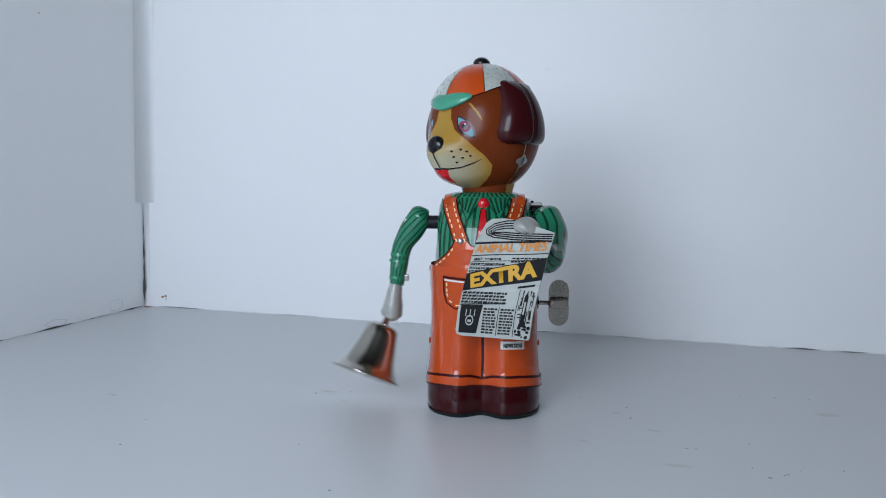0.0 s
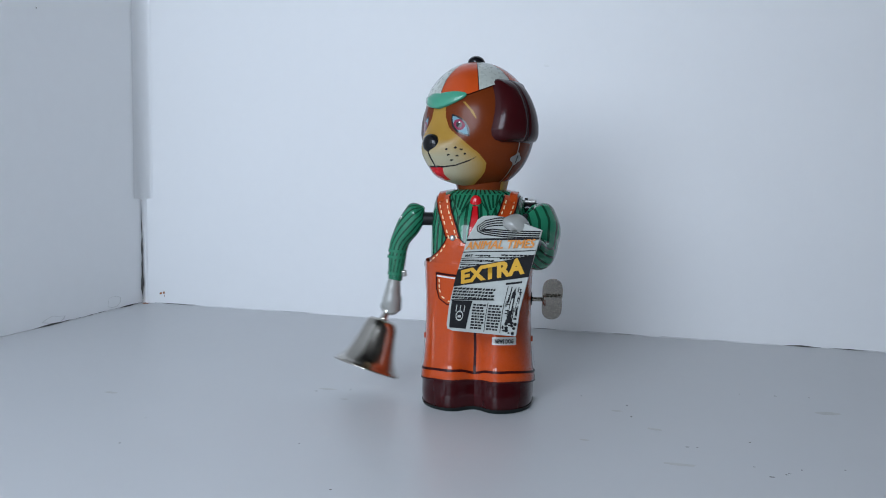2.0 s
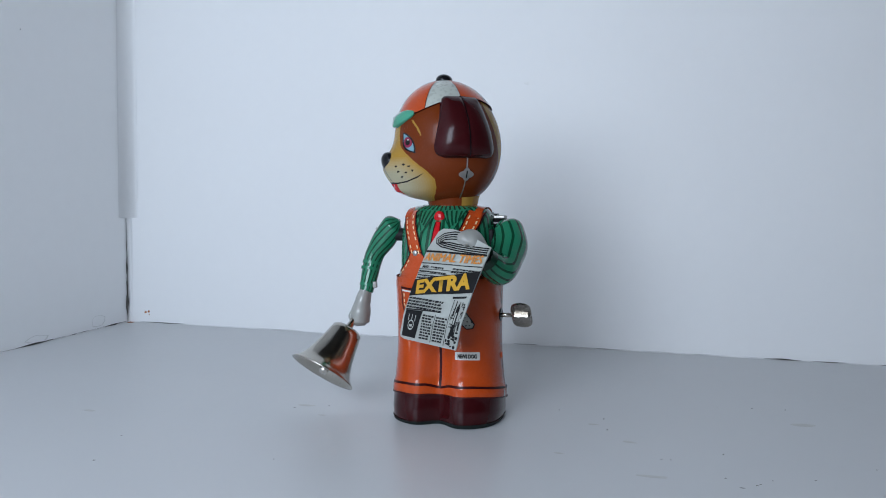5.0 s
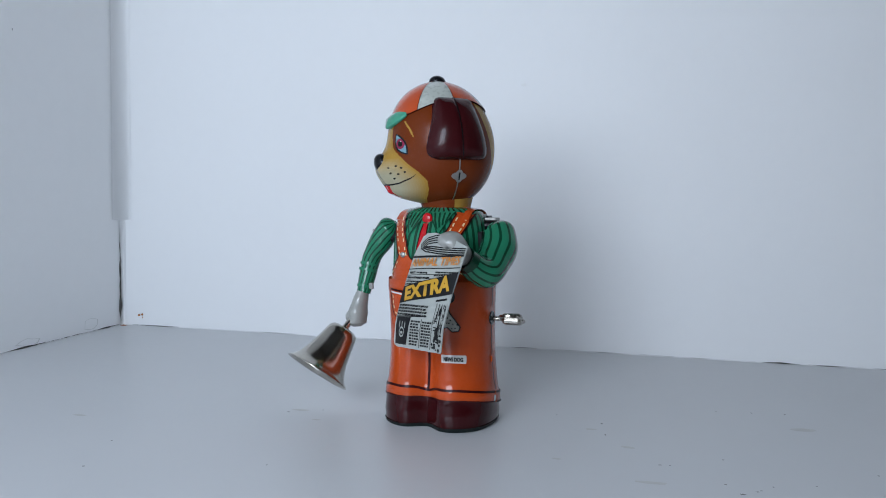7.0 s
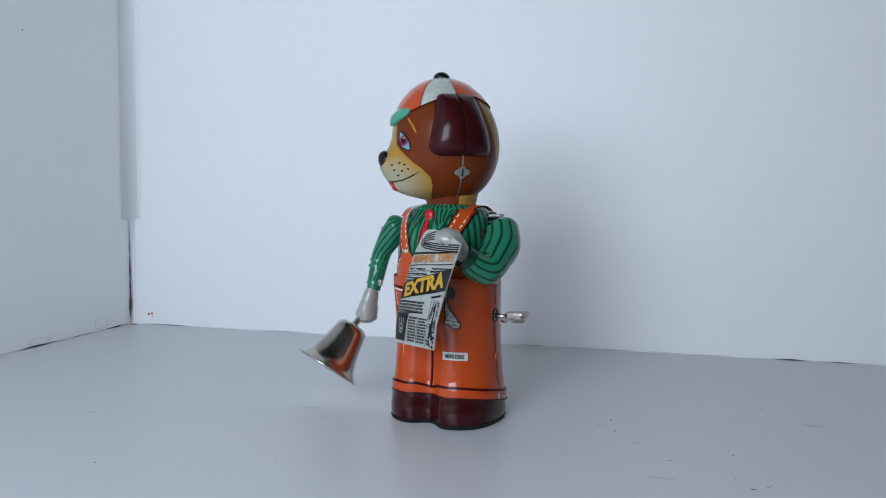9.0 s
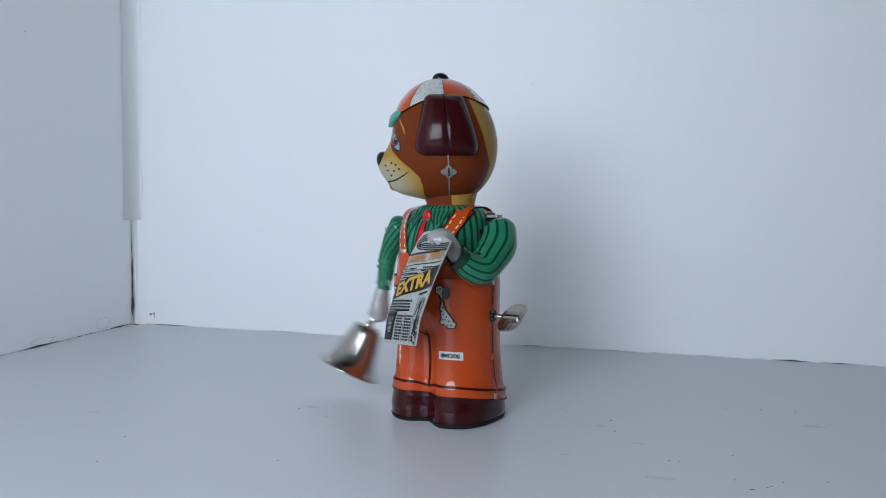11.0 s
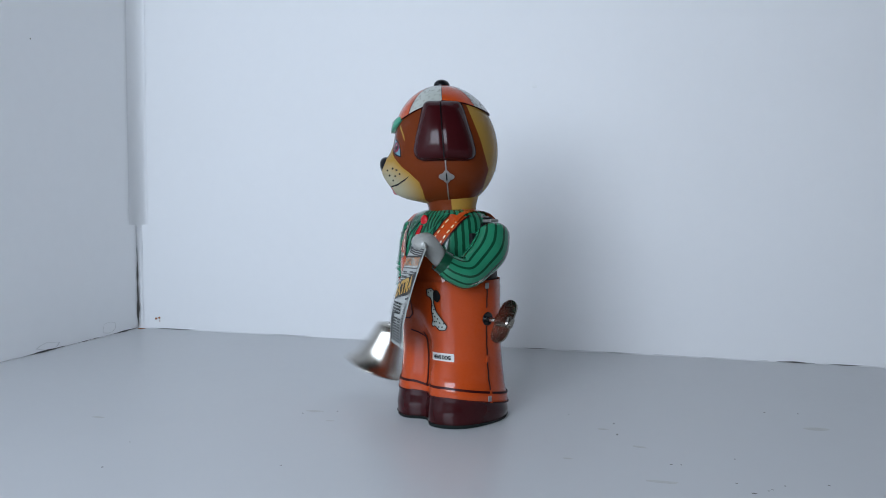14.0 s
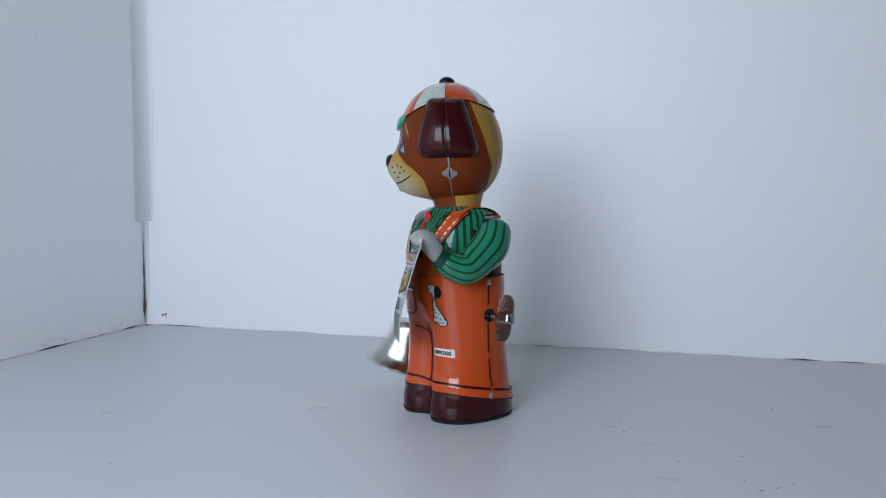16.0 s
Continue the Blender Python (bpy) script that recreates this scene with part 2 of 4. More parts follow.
for x, y, rx, ry, mt in ((.250, -.201, .006, .0018, SCUFF), (.246, -.206, .0008, .0005, DIRT), (.262, -.198, .0006, .0004, DIRT), (.200, -.301, .0006, .0005, DIRT), (.403, -.182, .0005, .0008, DIRT), (.457, -.261, .0011, .0005, DIRT),
                         (.463, -.257, .0006, .0004, DIRT), (.4645, -.2555, .0008, .0003, DIRT), (.452, -.252, .0005, .0004, DIRT), (.470, -.250, .0004, .0004, DIRT), (.455, -.222, .0005, .0005, DIRT), (.428, -.236, .0008, .0004, DIRT), (.432, -.2355, .0005, .0003, DIRT),
                         (.415, -.216, .0040, .0016, SCUFF), (.398, -.193, .0030, .0012, SCUFF), (.405, -.200, .0004, .0012, DIRT), (.424, -.258, .0065, .0018, SCUFF), (.480, -.140, .0006, .0006, DIRT), (.497, -.138, .0005, .0005, DIRT), (.462, -.142, .0004, .0004, DIRT),
                         (.500, -.165, .0060, .0030, SCUFF), (.380, -.172, .0004, .0004, DIRT), (.53, -.30, .0005, .0005, DIRT), (.487, -.245, .0005, .0004, DIRT), (.515, -.225, .0005, .0004, DIRT), (.19, -.27, .0005, .0004, DIRT), (.27, -.28, .0004, .0004, DIRT),
                         (.30, -.32, .0005, .0004, DIRT), (.15, -.24, .004, .0015, SCUFF), (.265, -.215, .0025, .001, SCUFF), (.385, -.24, .003, .001, SCUFF)):
    fleck("table_speck", (x, y, .0), X_, Y_, rx, ry, mt, "tiny speck of dirt on the table" if mt is DIRT else "faint scuff on the table")


# ---- the toy: front is -Y, its left side +X ----
toy = tagged(new("clockwork_toy"), "lithographed tin wind-up dog toy in orange dungarees standing on the table", "toy")

# height, half width, half depth, squareness, cleft between the legs
SHELL = [(0.0, .0270, .0252, 2.7, .0070), (.002, .0275, .0258, 2.7, .0070), (.007, .0280, .0262, 2.6, .0072), (.0130, .0279, .0252, 2.5, .0072),
         (.0150, .0284, .0251, 2.4, .0072), (.0185, .0284, .0248, 2.35, .0074), (.0225, .0274, .0240, 2.3, .0074), (.034, .0264, .0232, 2.25, .0072),
         (.042, .0261, .0234, 2.25, .0066), (.048, .0261, .0240, 2.25, .0034), (.058, .0263, .0250, 2.25, .0003), (.068, .0267, .0264, 2.25, 0), (.0715, .0264, .0266, 2.25, 0)]
CHEST = [(.068, .0240, .0252, 2.3, 0), (.080, .0238, .0256, 2.3, 0), (.088, .0236, .0245, 2.3, 0), (.095, .0231, .0222, 2.3, 0), (.1005, .0223, .0186, 2.3, 0),
         (.1040, .0206, .0150, 2.2, 0), (.1060, .0170, .0122, 2.1, 0), (.1068, .0105, .0100, 2, 0)]


def section(table, z):
    zs = [r[0] for r in table]
    return [float(np.interp(z, zs, [r[k] for r in table])) for k in range(1, 5)]


def heel(y):
    """How far hem and shoe tops drop from the toes to the heels."""
    return .0078 * min(max((y + .021) / .042, 0), 1)


def ring(table, z, n=120, grow=0.0):
    a, b, square, cleft = section(table, z)
    out = []
    for i in range(n):
        p = square
        t = 2 * math.pi * i / n
        c, q = math.cos(t), math.sin(t)
        if q > 0:
            p = min(p, 2.35)
        x = (a + grow) * math.copysign(abs(c) ** (2 / p), c)
        y = (b + grow) * math.copysign(abs(q) ** (2 / p), q)
        if y < 0:
            y += cleft * math.exp(-(x / .0068) ** 2)
        else:
            y *= float(np.interp(z, [0, .02, .05, .07, .09, .1], [1, 1, .88, .76, .80, .95]))
        out.append((x, y, z - heel(y) * min(z / .0149, 1) * max(0, min(1, (.045 - z) / .02))))
    return out


def front(table, off=0.00018):
    """Maps (x, z) onto the front half of the body."""
    def at(x, z):
        a, b, p, cleft = section(table, z)
        q = min(abs(x) / a, 0.9995)
        y = -b * (1 - q ** p) ** (1 / p) + cleft * math.exp(-(x / .0068) ** 2)
        nrm = Vector((math.copysign(q ** (p - 1), x) / a, -(max(1 - q ** p, 0) ** ((p - 1) / p)) / b, 0)).normalized()
        return Vector((math.copysign(q * a, x), y, z - heel(y) * min(z / .0149, 1) * max(0, min(1, (.045 - z) / .02)))) + nrm * off
    return at


def bib_front(x, z, off=0.00045):
    """The bib and straps lie on the trousers below and the chest above."""
    k = min(max((z - .066) / .007, 0), 1)
    return front(SHELL, off)(x, min(z, .0715)).lerp(front(CHEST, off)(x, max(z, .068)), k) * 1.0 if 0 < k < 1 else front(SHELL if k <= 0 else CHEST, off)(x, z)


def ribbon(name, path, width, mat, parent, at, label="", closed=False):
    """A printed line along a path in the plane of the print, laid on the surface."""
    pts = [Vector(p) for p in path]
    fine = []
    for p, q in zip(pts, pts[1:]):
        n = max(int((q - p).length / .0012), 1)
        fine += [p.lerp(q, i / n) for i in range(n)]
    fine.append(pts[-1])
    verts, faces = [], []
    for i, p in enumerate(fine):
        d = (fine[min(i + 1, len(fine) - 1)] - fine[max(i - 1, 0)]).normalized()
        s = Vector((-d.y, d.x)) * width / 2
        verts += [at(*(p + s)), at(*(p - s))]
        if i:
            faces.append((2 * i - 2, 2 * i - 1, 2 * i + 1, 2 * i))
    return link_mesh(name, verts, faces, mat, parent, label)


def flat_mesh(polys, step):
    """Polygons in a plane, cut into a fine grid."""
    bm = bmesh.new()
    for poly in polys:
        bm.faces.new([bm.verts.new((p[0], p[1], 0)) for p in poly])
    for axis in (0, 1):
        lo, hi = min(v.co[axis] for v in bm.verts), max(v.co[axis] for v in bm.verts)
        c = lo + step
        while c < hi:
            co, no = [0, 0, 0], [0, 0, 0]
            co[axis], no[axis] = c, 1
            bmesh.ops.bisect_plane(bm, geom=bm.verts[:] + bm.edges[:] + bm.faces[:], plane_co=co, plane_no=no)
            c += step
    return bm


def decal(name, polys, mat, parent, at, label="", step=0.0014):
    bm = flat_mesh(polys, step)
    for v in bm.verts:
        v.co = at(v.co.x, v.co.y)
    return part(name, bm, mat, parent, label, smooth=True)


def dashes(name, path, mat, parent, at, length=.0016, gap=.0011, width=.0006):
    pts = [Vector(p) for p in path]
    run, verts, faces = 0.0, [], []
    for p, q in zip(pts, pts[1:]):
        d = (q - p)
        l = d.length
        d.normalize()
        s = Vector((-d.y, d.x)) * width / 2
        c = 0.0
        while c + length < l:
            m, e = p + d * c, p + d * (c + length)
            k = len(verts)
            verts += [at(*(m + s)), at(*(m - s)), at(*(e - s)), at(*(e + s))]
            faces.append((k, k + 1, k + 2, k + 3))
            c += length + gap
    return link_mesh(name, verts, faces, mat, parent)


def ellipse(cx, cy, rx, ry, turn=0.0, n=24):
    c, q = math.cos(turn), math.sin(turn)
    return [(cx + rx * math.cos(t) * c - ry * math.sin(t) * q, cy + rx * math.cos(t) * q + ry * math.sin(t) * c) for t in [2 * math.pi * i / n for i in range(n)]]


def lathe(profile, n=48, caps=True):
    rings = [[(r * math.cos(2 * math.pi * i / n), r * math.sin(2 * math.pi * i / n), z) for i in range(n)] for r, z in profile]
    verts, faces = loft(rings)
    if caps:
        faces.append(tuple(range(n))[::-1])
        faces.append(tuple(len(verts) - n + i for i in range(n)))
    return verts, faces


def tube(path, radii, n=40, caps=True, squash=1.0, twist=0.0):
    """A round limb along a path; radii per point, smoothed between."""
    pts = [Vector(p) for p in path]
    m = 10
    fine, rad = [], []
    for i in range(len(pts) - 1):
        p0, p1, p2, p3 = pts[max(i - 1, 0)], pts[i], pts[i + 1], pts[min(i + 2, len(pts) - 1)]
        for j in range(m):
            t = j / m
            fine.append(0.5 * ((2 * p1) + (p2 - p0) * t + (2 * p0 - 5 * p1 + 4 * p2 - p3) * t * t + (3 * p1 - p0 - 3 * p2 + p3) * t ** 3))
            e = t * t * (3 - 2 * t)
            rad.append(radii[i] * (1 - e) + radii[i + 1] * e)
    fine.append(pts[-1]), rad.append(radii[-1])
    rings, side = [], None
    for i, p in enumerate(fine):
        d = (fine[min(i + 1, len(fine) - 1)] - fine[max(i - 1, 0)]).normalized()
        side = (Vector((0, 1, 0)) if side is None else side)
        side = (side - d * side.dot(d)).normalized()
        up = d.cross(side)
        angles = [2 * math.pi * (k + twist * i) / n for k in range(n)]
        rings.append([p + (side * math.cos(a) + up * math.sin(a) * squash) * rad[i] for a in angles])
    verts, faces = loft(rings)
    if caps:
        for ring_, sign in ((rings[0], 0), (rings[-1], 1)):
            c = len(verts)
            verts.append(sum(ring_, Vector()) / n)
            o = 0 if sign == 0 else len(rings) * n - n
            faces += [(o + k, c, o + (k + 1) % n) if sign else (o + (k + 1) % n, c, o + k) for k in range(n)]
    return verts, faces, len(rings), n


# -- shoes, dungarees and shirt
def shell_part(name, table, zs, mat, grow=0.0, label="", top=False):
    rings = [ring(table, z, grow=grow) for z in zs]
    verts, faces = loft(rings)
    n = len(rings[0])
    if top:
        faces.append(tuple(len(verts) - n + i for i in range(n)))
    return link_mesh(name, verts, faces, mat, toy, label)


span = lambda a, b, n: [a + (b - a) * i / n for i in range(n + 1)]
shell_part("base_rim", SHELL, [0.0, .0010, .0020], RUBBER, 0.0003, "black rim of the base")
for side in (-1, 1):
    vs, fs = loft([ring(SHELL, z) for z in span(0.0012, .0149, 10)])
    keep = [q for q in fs if side * sum(vs[k][0] for k in q) >= 0]
    link_mesh("shoe", vs, keep, MAROON, toy, "glossy dark maroon printed shoe")
trousers = shell_part("overall", SHELL, span(.0146, .0715, 28), ORANGE, 0.0002, "glossy orange printed dungarees")

m = bpy.data.materials.new("striped_green_tin_print")
m.use_nodes = True
n_, l_ = m.node_tree.nodes, m.node_tree.links
bs = n_["Principled BSDF"]
bs.inputs["Roughness"].default_value, bs.inputs["Coat Weight"].default_value, bs.inputs["Coat Roughness"].default_value = 0.25, 0.9, 0.04
bs.inputs["Coat IOR"].default_value, bs.inputs["Specular IOR Level"].default_value = 1.33, 0.1
tc_, sp_, at2 = n_.new("ShaderNodeTexCoord"), n_.new("ShaderNodeSeparateXYZ"), n_.new("ShaderNodeMath")
at2.operation = "ARCTAN2"
l_.new(tc_.outputs["Object"], sp_.inputs[0]), l_.new(sp_.outputs[0], at2.inputs[0]), l_.new(sp_.outputs[1], at2.inputs[1])
mul, wob, sn, gt = [n_.new("ShaderNodeMath") for _ in range(4)]
mul.operation, mul.inputs[1].default_value = "MULTIPLY", 40.0
nz = n_.new("ShaderNodeTexNoise")
nz.inputs["Scale"].default_value = 180
l_.new(tc_.outputs["Object"], nz.inputs["Vector"])
wob.operation = "ADD"
l_.new(at2.outputs[0], mul.inputs[0]), l_.new(mul.outputs[0], wob.inputs[0]), l_.new(nz.outputs[0], wob.inputs[1])
sn.operation, gt.operation, gt.inputs[1].default_value = "SINE", "GREATER_THAN", 0.25
l_.new(wob.outputs[0], sn.inputs[0]), l_.new(sn.outputs[0], gt.inputs[0])
mx = n_.new("ShaderNodeMix")
mx.data_type = "RGBA"
mx.inputs[6].default_value, mx.inputs[7].default_value = (0.017, 0.160, 0.084, 1), (0.005, 0.044, 0.022, 1)
l_.new(gt.outputs[0], mx.inputs[0]), l_.new(mx.outputs[2], bs.inputs["Base Color"])
STRIPED = m
shirt = shell_part("shirt", CHEST, span(.068, .1045, 16) + [.1055, .1062, .1066, .1068], STRIPED, 0.0, "glossy green striped printed shirt", top=True)

on_legs, on_chest = front(SHELL, 0.0004), front(CHEST, 0.0003)
# a dark line along the hem, the crease and the flies
hem = [(x * .0281, .0198 - .0012 * math.exp(-(x * .0281 / .004) ** 2)) for x in [-1.01 + .03367 * i for i in range(61)]]
ribbon("hem_line", hem, .0012, OUTLINE, trousers, on_legs)
back = [Vector((p[0], p[1], p[2])) for p in ring(SHELL, .0198, grow=.0006)[0:61]]
link_mesh("hem_line", [v + Vector((0, 0, d)) for v in back for d in (-.0006, .0006)], [(2 * i, 2 * i + 1, 2 * i + 3, 2 * i + 2) for i in range(60)], OUTLINE, trousers)
ribbon("leg_crease", [(0, .0180), (.0002, .03), (0, .0405)], .0013, OUTLINE, trousers, on_legs)
ribbon("fly_line", [(0, .0400), (-.0008, .0428), (-.0036, .0448), (-.0070, .0460)], .0008, OUTLINE, trousers, on_legs)
ribbon("fly_line", [(0, .0400), (.0002, .0425), (-.0006, .0452)], .0010, OUTLINE, trousers, on_legs)
# the dark line where the trousers meet the shoes
welt = [(x * .0281, .0150) for x in [-1.01 + .03367 * i for i in range(61)]]
ribbon("shoe_line", welt, .0007, OUTLINE, trousers, on_legs)
back = [Vector(p) for p in ring(SHELL, .0150, grow=.0006)[0:61]]
link_mesh("shoe_line", [v + Vector((0, 0, d)) for v in back for d in (-.00035, .00035)], [(2 * i, 2 * i + 1, 2 * i + 3, 2 * i + 2) for i in range(60)], OUTLINE, trousers)
# the dark waist band that shows at the back
waist = [[p for p in ring(CHEST, z, grow=.0005)[:61]] for z in (.068, .072, .0765, .079)]
link_mesh("back_waist", *loft(waist, closed=False), OUTLINE, toy, "dark maroon waist band at the back")
# bib with its straps
bib_outline = [(-.0262, .0690), (-.0225, .0728), (-.0175, .0768), (-.0142, .0812), (-.0128, .0842), (-.0072, .0842), (-.0050, .0818), (0, .0806),
               (.0050, .0818), (.0072, .0842), (.0128, .0842), (.0142, .0812), (.0175, .0768), (.0225, .0728), (.0262, .0690), (.013, .0672), (-.013, .0672)]
bib = decal("bib", [bib_outline], ORANGE, toy, bib_front, "orange bib of the dungarees")
ontop = lambda x, z: bib_front(x, z, 0.0007)
ribbon("bib_edge", bib_outline[:15], .0005, OUTLINE, bib, ontop)
for sx in (-1, 1):
    strap_path = [(sx * .0098, .0835), (sx * .0120, .090), (sx * .0148, .0975), (sx * .0162, .1035)]
    strap = ribbon("strap", strap_path, .0068, STRAP, toy, lambda x, z: front(CHEST, 0.0006)(x, z), "orange strap with pale stitching")
    for e in (-1, 1):
        ribbon("strap_edge", [(x + e * .0034, z) for x, z in strap_path], .0006, OUTLINE, strap, lambda x, z: front(CHEST, 0.0009)(x, z))
        dashes("stitching", [(x + e * .0019, z) for x, z in strap_path], STITCH, strap, lambda x, z: front(CHEST, 0.0009)(x, z))
    # the strap runs over the shoulder and down the back
    over = []
    for k in range(13):
        y, z = -.0138 + .0276 * k / 12, .1066
        while z > .09:
            ca, cb, cp, _ = section(CHEST, z)
            if (.0160 / ca) ** cp + (abs(y) / cb) ** cp <= 1:
                break
            z -= .0002
        over.append((y, z))
    link_mesh("strap_over", [Vector((sx * (.0160 + e * .0033), y, z + .0007 - .0012 * (e > 0))) for y, z in over for e in (-1, 1)], [(2 * i, 2 * i + 1, 2 * i + 3, 2 * i + 2) for i in range(12)], STRAP, strap)
    dashes("bib_stitching", [(sx * .0245, .0692), (sx * .0205, .0728), (sx * .0160, .0768), (sx * .0128, .0815)], STITCH, bib, ontop)
    bm = bmesh.new()
    c = ontop(sx * .0100, .0838)
    bmesh.ops.create_uvsphere(bm, u_segments=16, v_segments=8, radius=.0014, matrix=Matrix.Translation(c) @ Matrix.Diagonal((1, .45, 1, 1)))
    part("button", bm, DULL_STEEL, bib, "small metal bib button", smooth=True)
# pocket
pk = [(-.0178, .0662), (-.0178, .0590), (-.0165, .0545), (-.0128, .0520), (-.0060, .0520), (-.0030, .0545), (-.0022, .0590), (-.0022, .0655)]
pocket = decal("pocket", [pk], ORANGE, toy, front(SHELL, 0.0005), "orange pocket with a pale edge")
on_pocket = front(SHELL, 0.0008)
ribbon("pocket_edge", pk, .0006, OUTLINE, pocket, on_pocket)
ribbon("pocket_top", [(-.0182, .0668), (-.0020, .0658)], .0010, OUTLINE, pocket, on_pocket)
ribbon("pocket_lining", [(-.0176, .0655), (-.0024, .0645)], .0008, WHITE, pocket, on_pocket)
dashes("pocket_stitching", [(-.0164, .064), (-.0164, .0590), (-.0152, .0556), (-.0122, .0535), (-.0060, .0535)], STITCH, pocket, on_pocket)
# collar and tie
for sx in (-1, 1):
    collar = decal("collar", [[(sx * .0008, .1042), (sx * .0118, .1046), (sx * .0075, .0935)]], GREEN, toy, front(CHEST, 0.0005), "green shirt collar flap")
    for k in range(4):
        ribbon("collar_stripe", [(sx * (.0028 + .0024 * k), .1040), (sx * (.0062 + .0011 * k), .0960 + .001 * k)], .0009, DARK_GREEN, collar, front(CHEST, 0.0007))
    ribbon("collar_edge", [(sx * .0008, .1040), (sx * .0075, .0935), (sx * .0118, .1042)], .0005, DARK_GREEN, collar, front(CHEST, 0.0007))
tie = decal("tie", [[(-.0014, .0988), (.0014, .0988), (.0032, .082), (0, .0805), (-.0032, .082)]], RED, toy, front(CHEST, 0.0005), "red printed tie")
bm = bmesh.new()
bmesh.ops.create_uvsphere(bm, u_segments=20, v_segments=12, radius=.0027, matrix=Matrix.Translation(front(CHEST, 0.0)(0, .1008)) @ Matrix.Diagonal((1, .5, 1.15, 1)))
part("tie_knot", bm, RED, tie, "red tie knot", smooth=True)
ribbon("tie_edge", [(-.0012, .0985), (-.0031, .082)], .0005, OUTLINE, tie, front(CHEST, 0.0007))
ribbon("tie_edge", [(.0012, .0985), (.0031, .082)], .0005, OUTLINE, tie, front(CHEST, 0.0007))

# name tag with its words
def words(text, name, mat, parent, at, label="", bold=0.012):
    """Letters from the built-in font, scaled to fill 0..1 in both directions, laid on a surface."""
    cu = bpy.data.curves.new(name, "FONT")
    cu.body, cu.resolution_u = text, 3
    cu.offset = bold
    tmp = bpy.data.objects.new("letters", cu)
    scene.collection.objects.link(tmp)
    me = bpy.data.meshes.new_from_object(tmp.evaluated_get(bpy.context.evaluated_depsgraph_get()))
    bpy.data.objects.remove(tmp)
    bm = bmesh.new()
    bm.from_mesh(me)
    bmesh.ops.triangulate(bm, faces=bm.faces[:])
    bm.to_mesh(me)
    bm.free()
    xs, ys = [v.co.x for v in me.vertices], [v.co.y for v in me.vertices]
    w, h = max(xs) - min(xs), max(ys) - min(ys)
    x0, y0 = min(xs), min(ys)
    for v in me.vertices:
        v.co = at((v.co.x - x0) / w, (v.co.y - y0) / h)
    me.materials.append(mat)
    ob = new(name, me)
    ob.parent = parent
    return tagged(ob, label)


tag = decal("name_tag", [[(.0086, .0366), (.0194, .0366), (.0196, .0360), (.0196, .0328), (.0086, .0328)]], WHITE, toy, front(SHELL, 0.0005), "small white printed name tag")
words("NEWS DOG", "lettering", INK, tag, lambda u, v: front(SHELL, 0.0008)(.0099 + .0084 * u, .0336 + .0021 * v), bold=0.05)
# the little spotted dog printed on the leg
dog_shape = [(x - .0030 - (.0672 - z) * .05, z) for x, z in [(.0126, .0678), (.0150, .0686), (.0166, .0670), (.0160, .0640), (.0158, .0610), (.0168, .0570), (.0194, .0530), (.0212, .0500), (.0206, .0480), (.0180, .0478), (.0160, .0500), (.0146, .0496), (.0142, .0508), (.0150, .0530), (.0144, .0575), (.0150, .0620), (.0142, .0640), (.0126, .0648)]]
spot = decal("dog_print", [dog_shape], GREY_WHITE, toy, front(SHELL, 0.0005), "small spotted dog print on the trouser leg", step=.002)
ribbon("dog_outline", dog_shape + dog_shape[:1], .0005, INK, spot, front(SHELL, 0.0008))
decal("ear_print", [ellipse(.0142, .0648, .0016, .0030)], BLACK, spot, front(SHELL, 0.0009))
dots = [(.0150, .0600), (.0158, .0580), (.0152, .0560), (.0160, .0545), (.0172, .0535), (.0166, .0520), (.0182, .0515), (.0178, .0495), (.0192, .0495), (.0200, .0512), (.0156, .0520), (.0136, .0664), (.0148, .0672)]
for q in dots:
    decal("dot_print", [ellipse(q[0] - .0030 - (.0672 - q[1]) * .05, q[1], .00035, .00035, n=8)], BLACK, spot, front(SHELL, 0.0008))

# seams, holes and tabs on both sides, and the winding key
for sx in (-1, 1):
    ys = -.0016
    at_side = lambda z, d=0.0: Vector((sx * (section(SHELL, z)[0] * .997 + .0006 + d), ys, z))
    for z0, z1 in ((.0175, .031), (.0345, .049), (.058, .069)):
        vs = [at_side(z0 + (z1 - z0) * k / 6) + Vector((0, e * .00042 + .00012 * math.sin(2.1 * k), 0)) for k in range(7) for e in (-1, 1)]
        link_mesh("side_seam", vs, [(2 * i, 2 * i + 1, 2 * i + 3, 2 * i + 2) for i in range(6)], INK, trousers)
    for z in (.0131, .0325, .0690):
        bm = box(-.0004, -.0011, -.0014, .0004, .0011, .0014, .0003)
        bmesh.ops.translate(bm, verts=bm.verts, vec=at_side(max(z, .002)))
        part("tin_tab", bm, ORANGE if z == .0325 else DULL_STEEL, trousers, "bent tin tab")
verts, faces = lathe([(.0034, -.0010), (.0034, .0003), (.0030, .0005), (.0027, .0004)], 24)
hole = link_mesh("key_hole", verts, faces, BLACK, toy, "round black key hole")
hole.matrix_local = pose(.0263, -.0006, .0525, 0, 90, 0)

KEY_AT = (.0262, -.0006, .0522)
verts, faces = lathe([(.0011, -.004), (.0011, .0085)], 16)
key = link_mesh("winding_key", [Vector((z, x, y)) for x, y, z in verts], faces, KEY_STEEL, toy, "plated steel butterfly winding key")
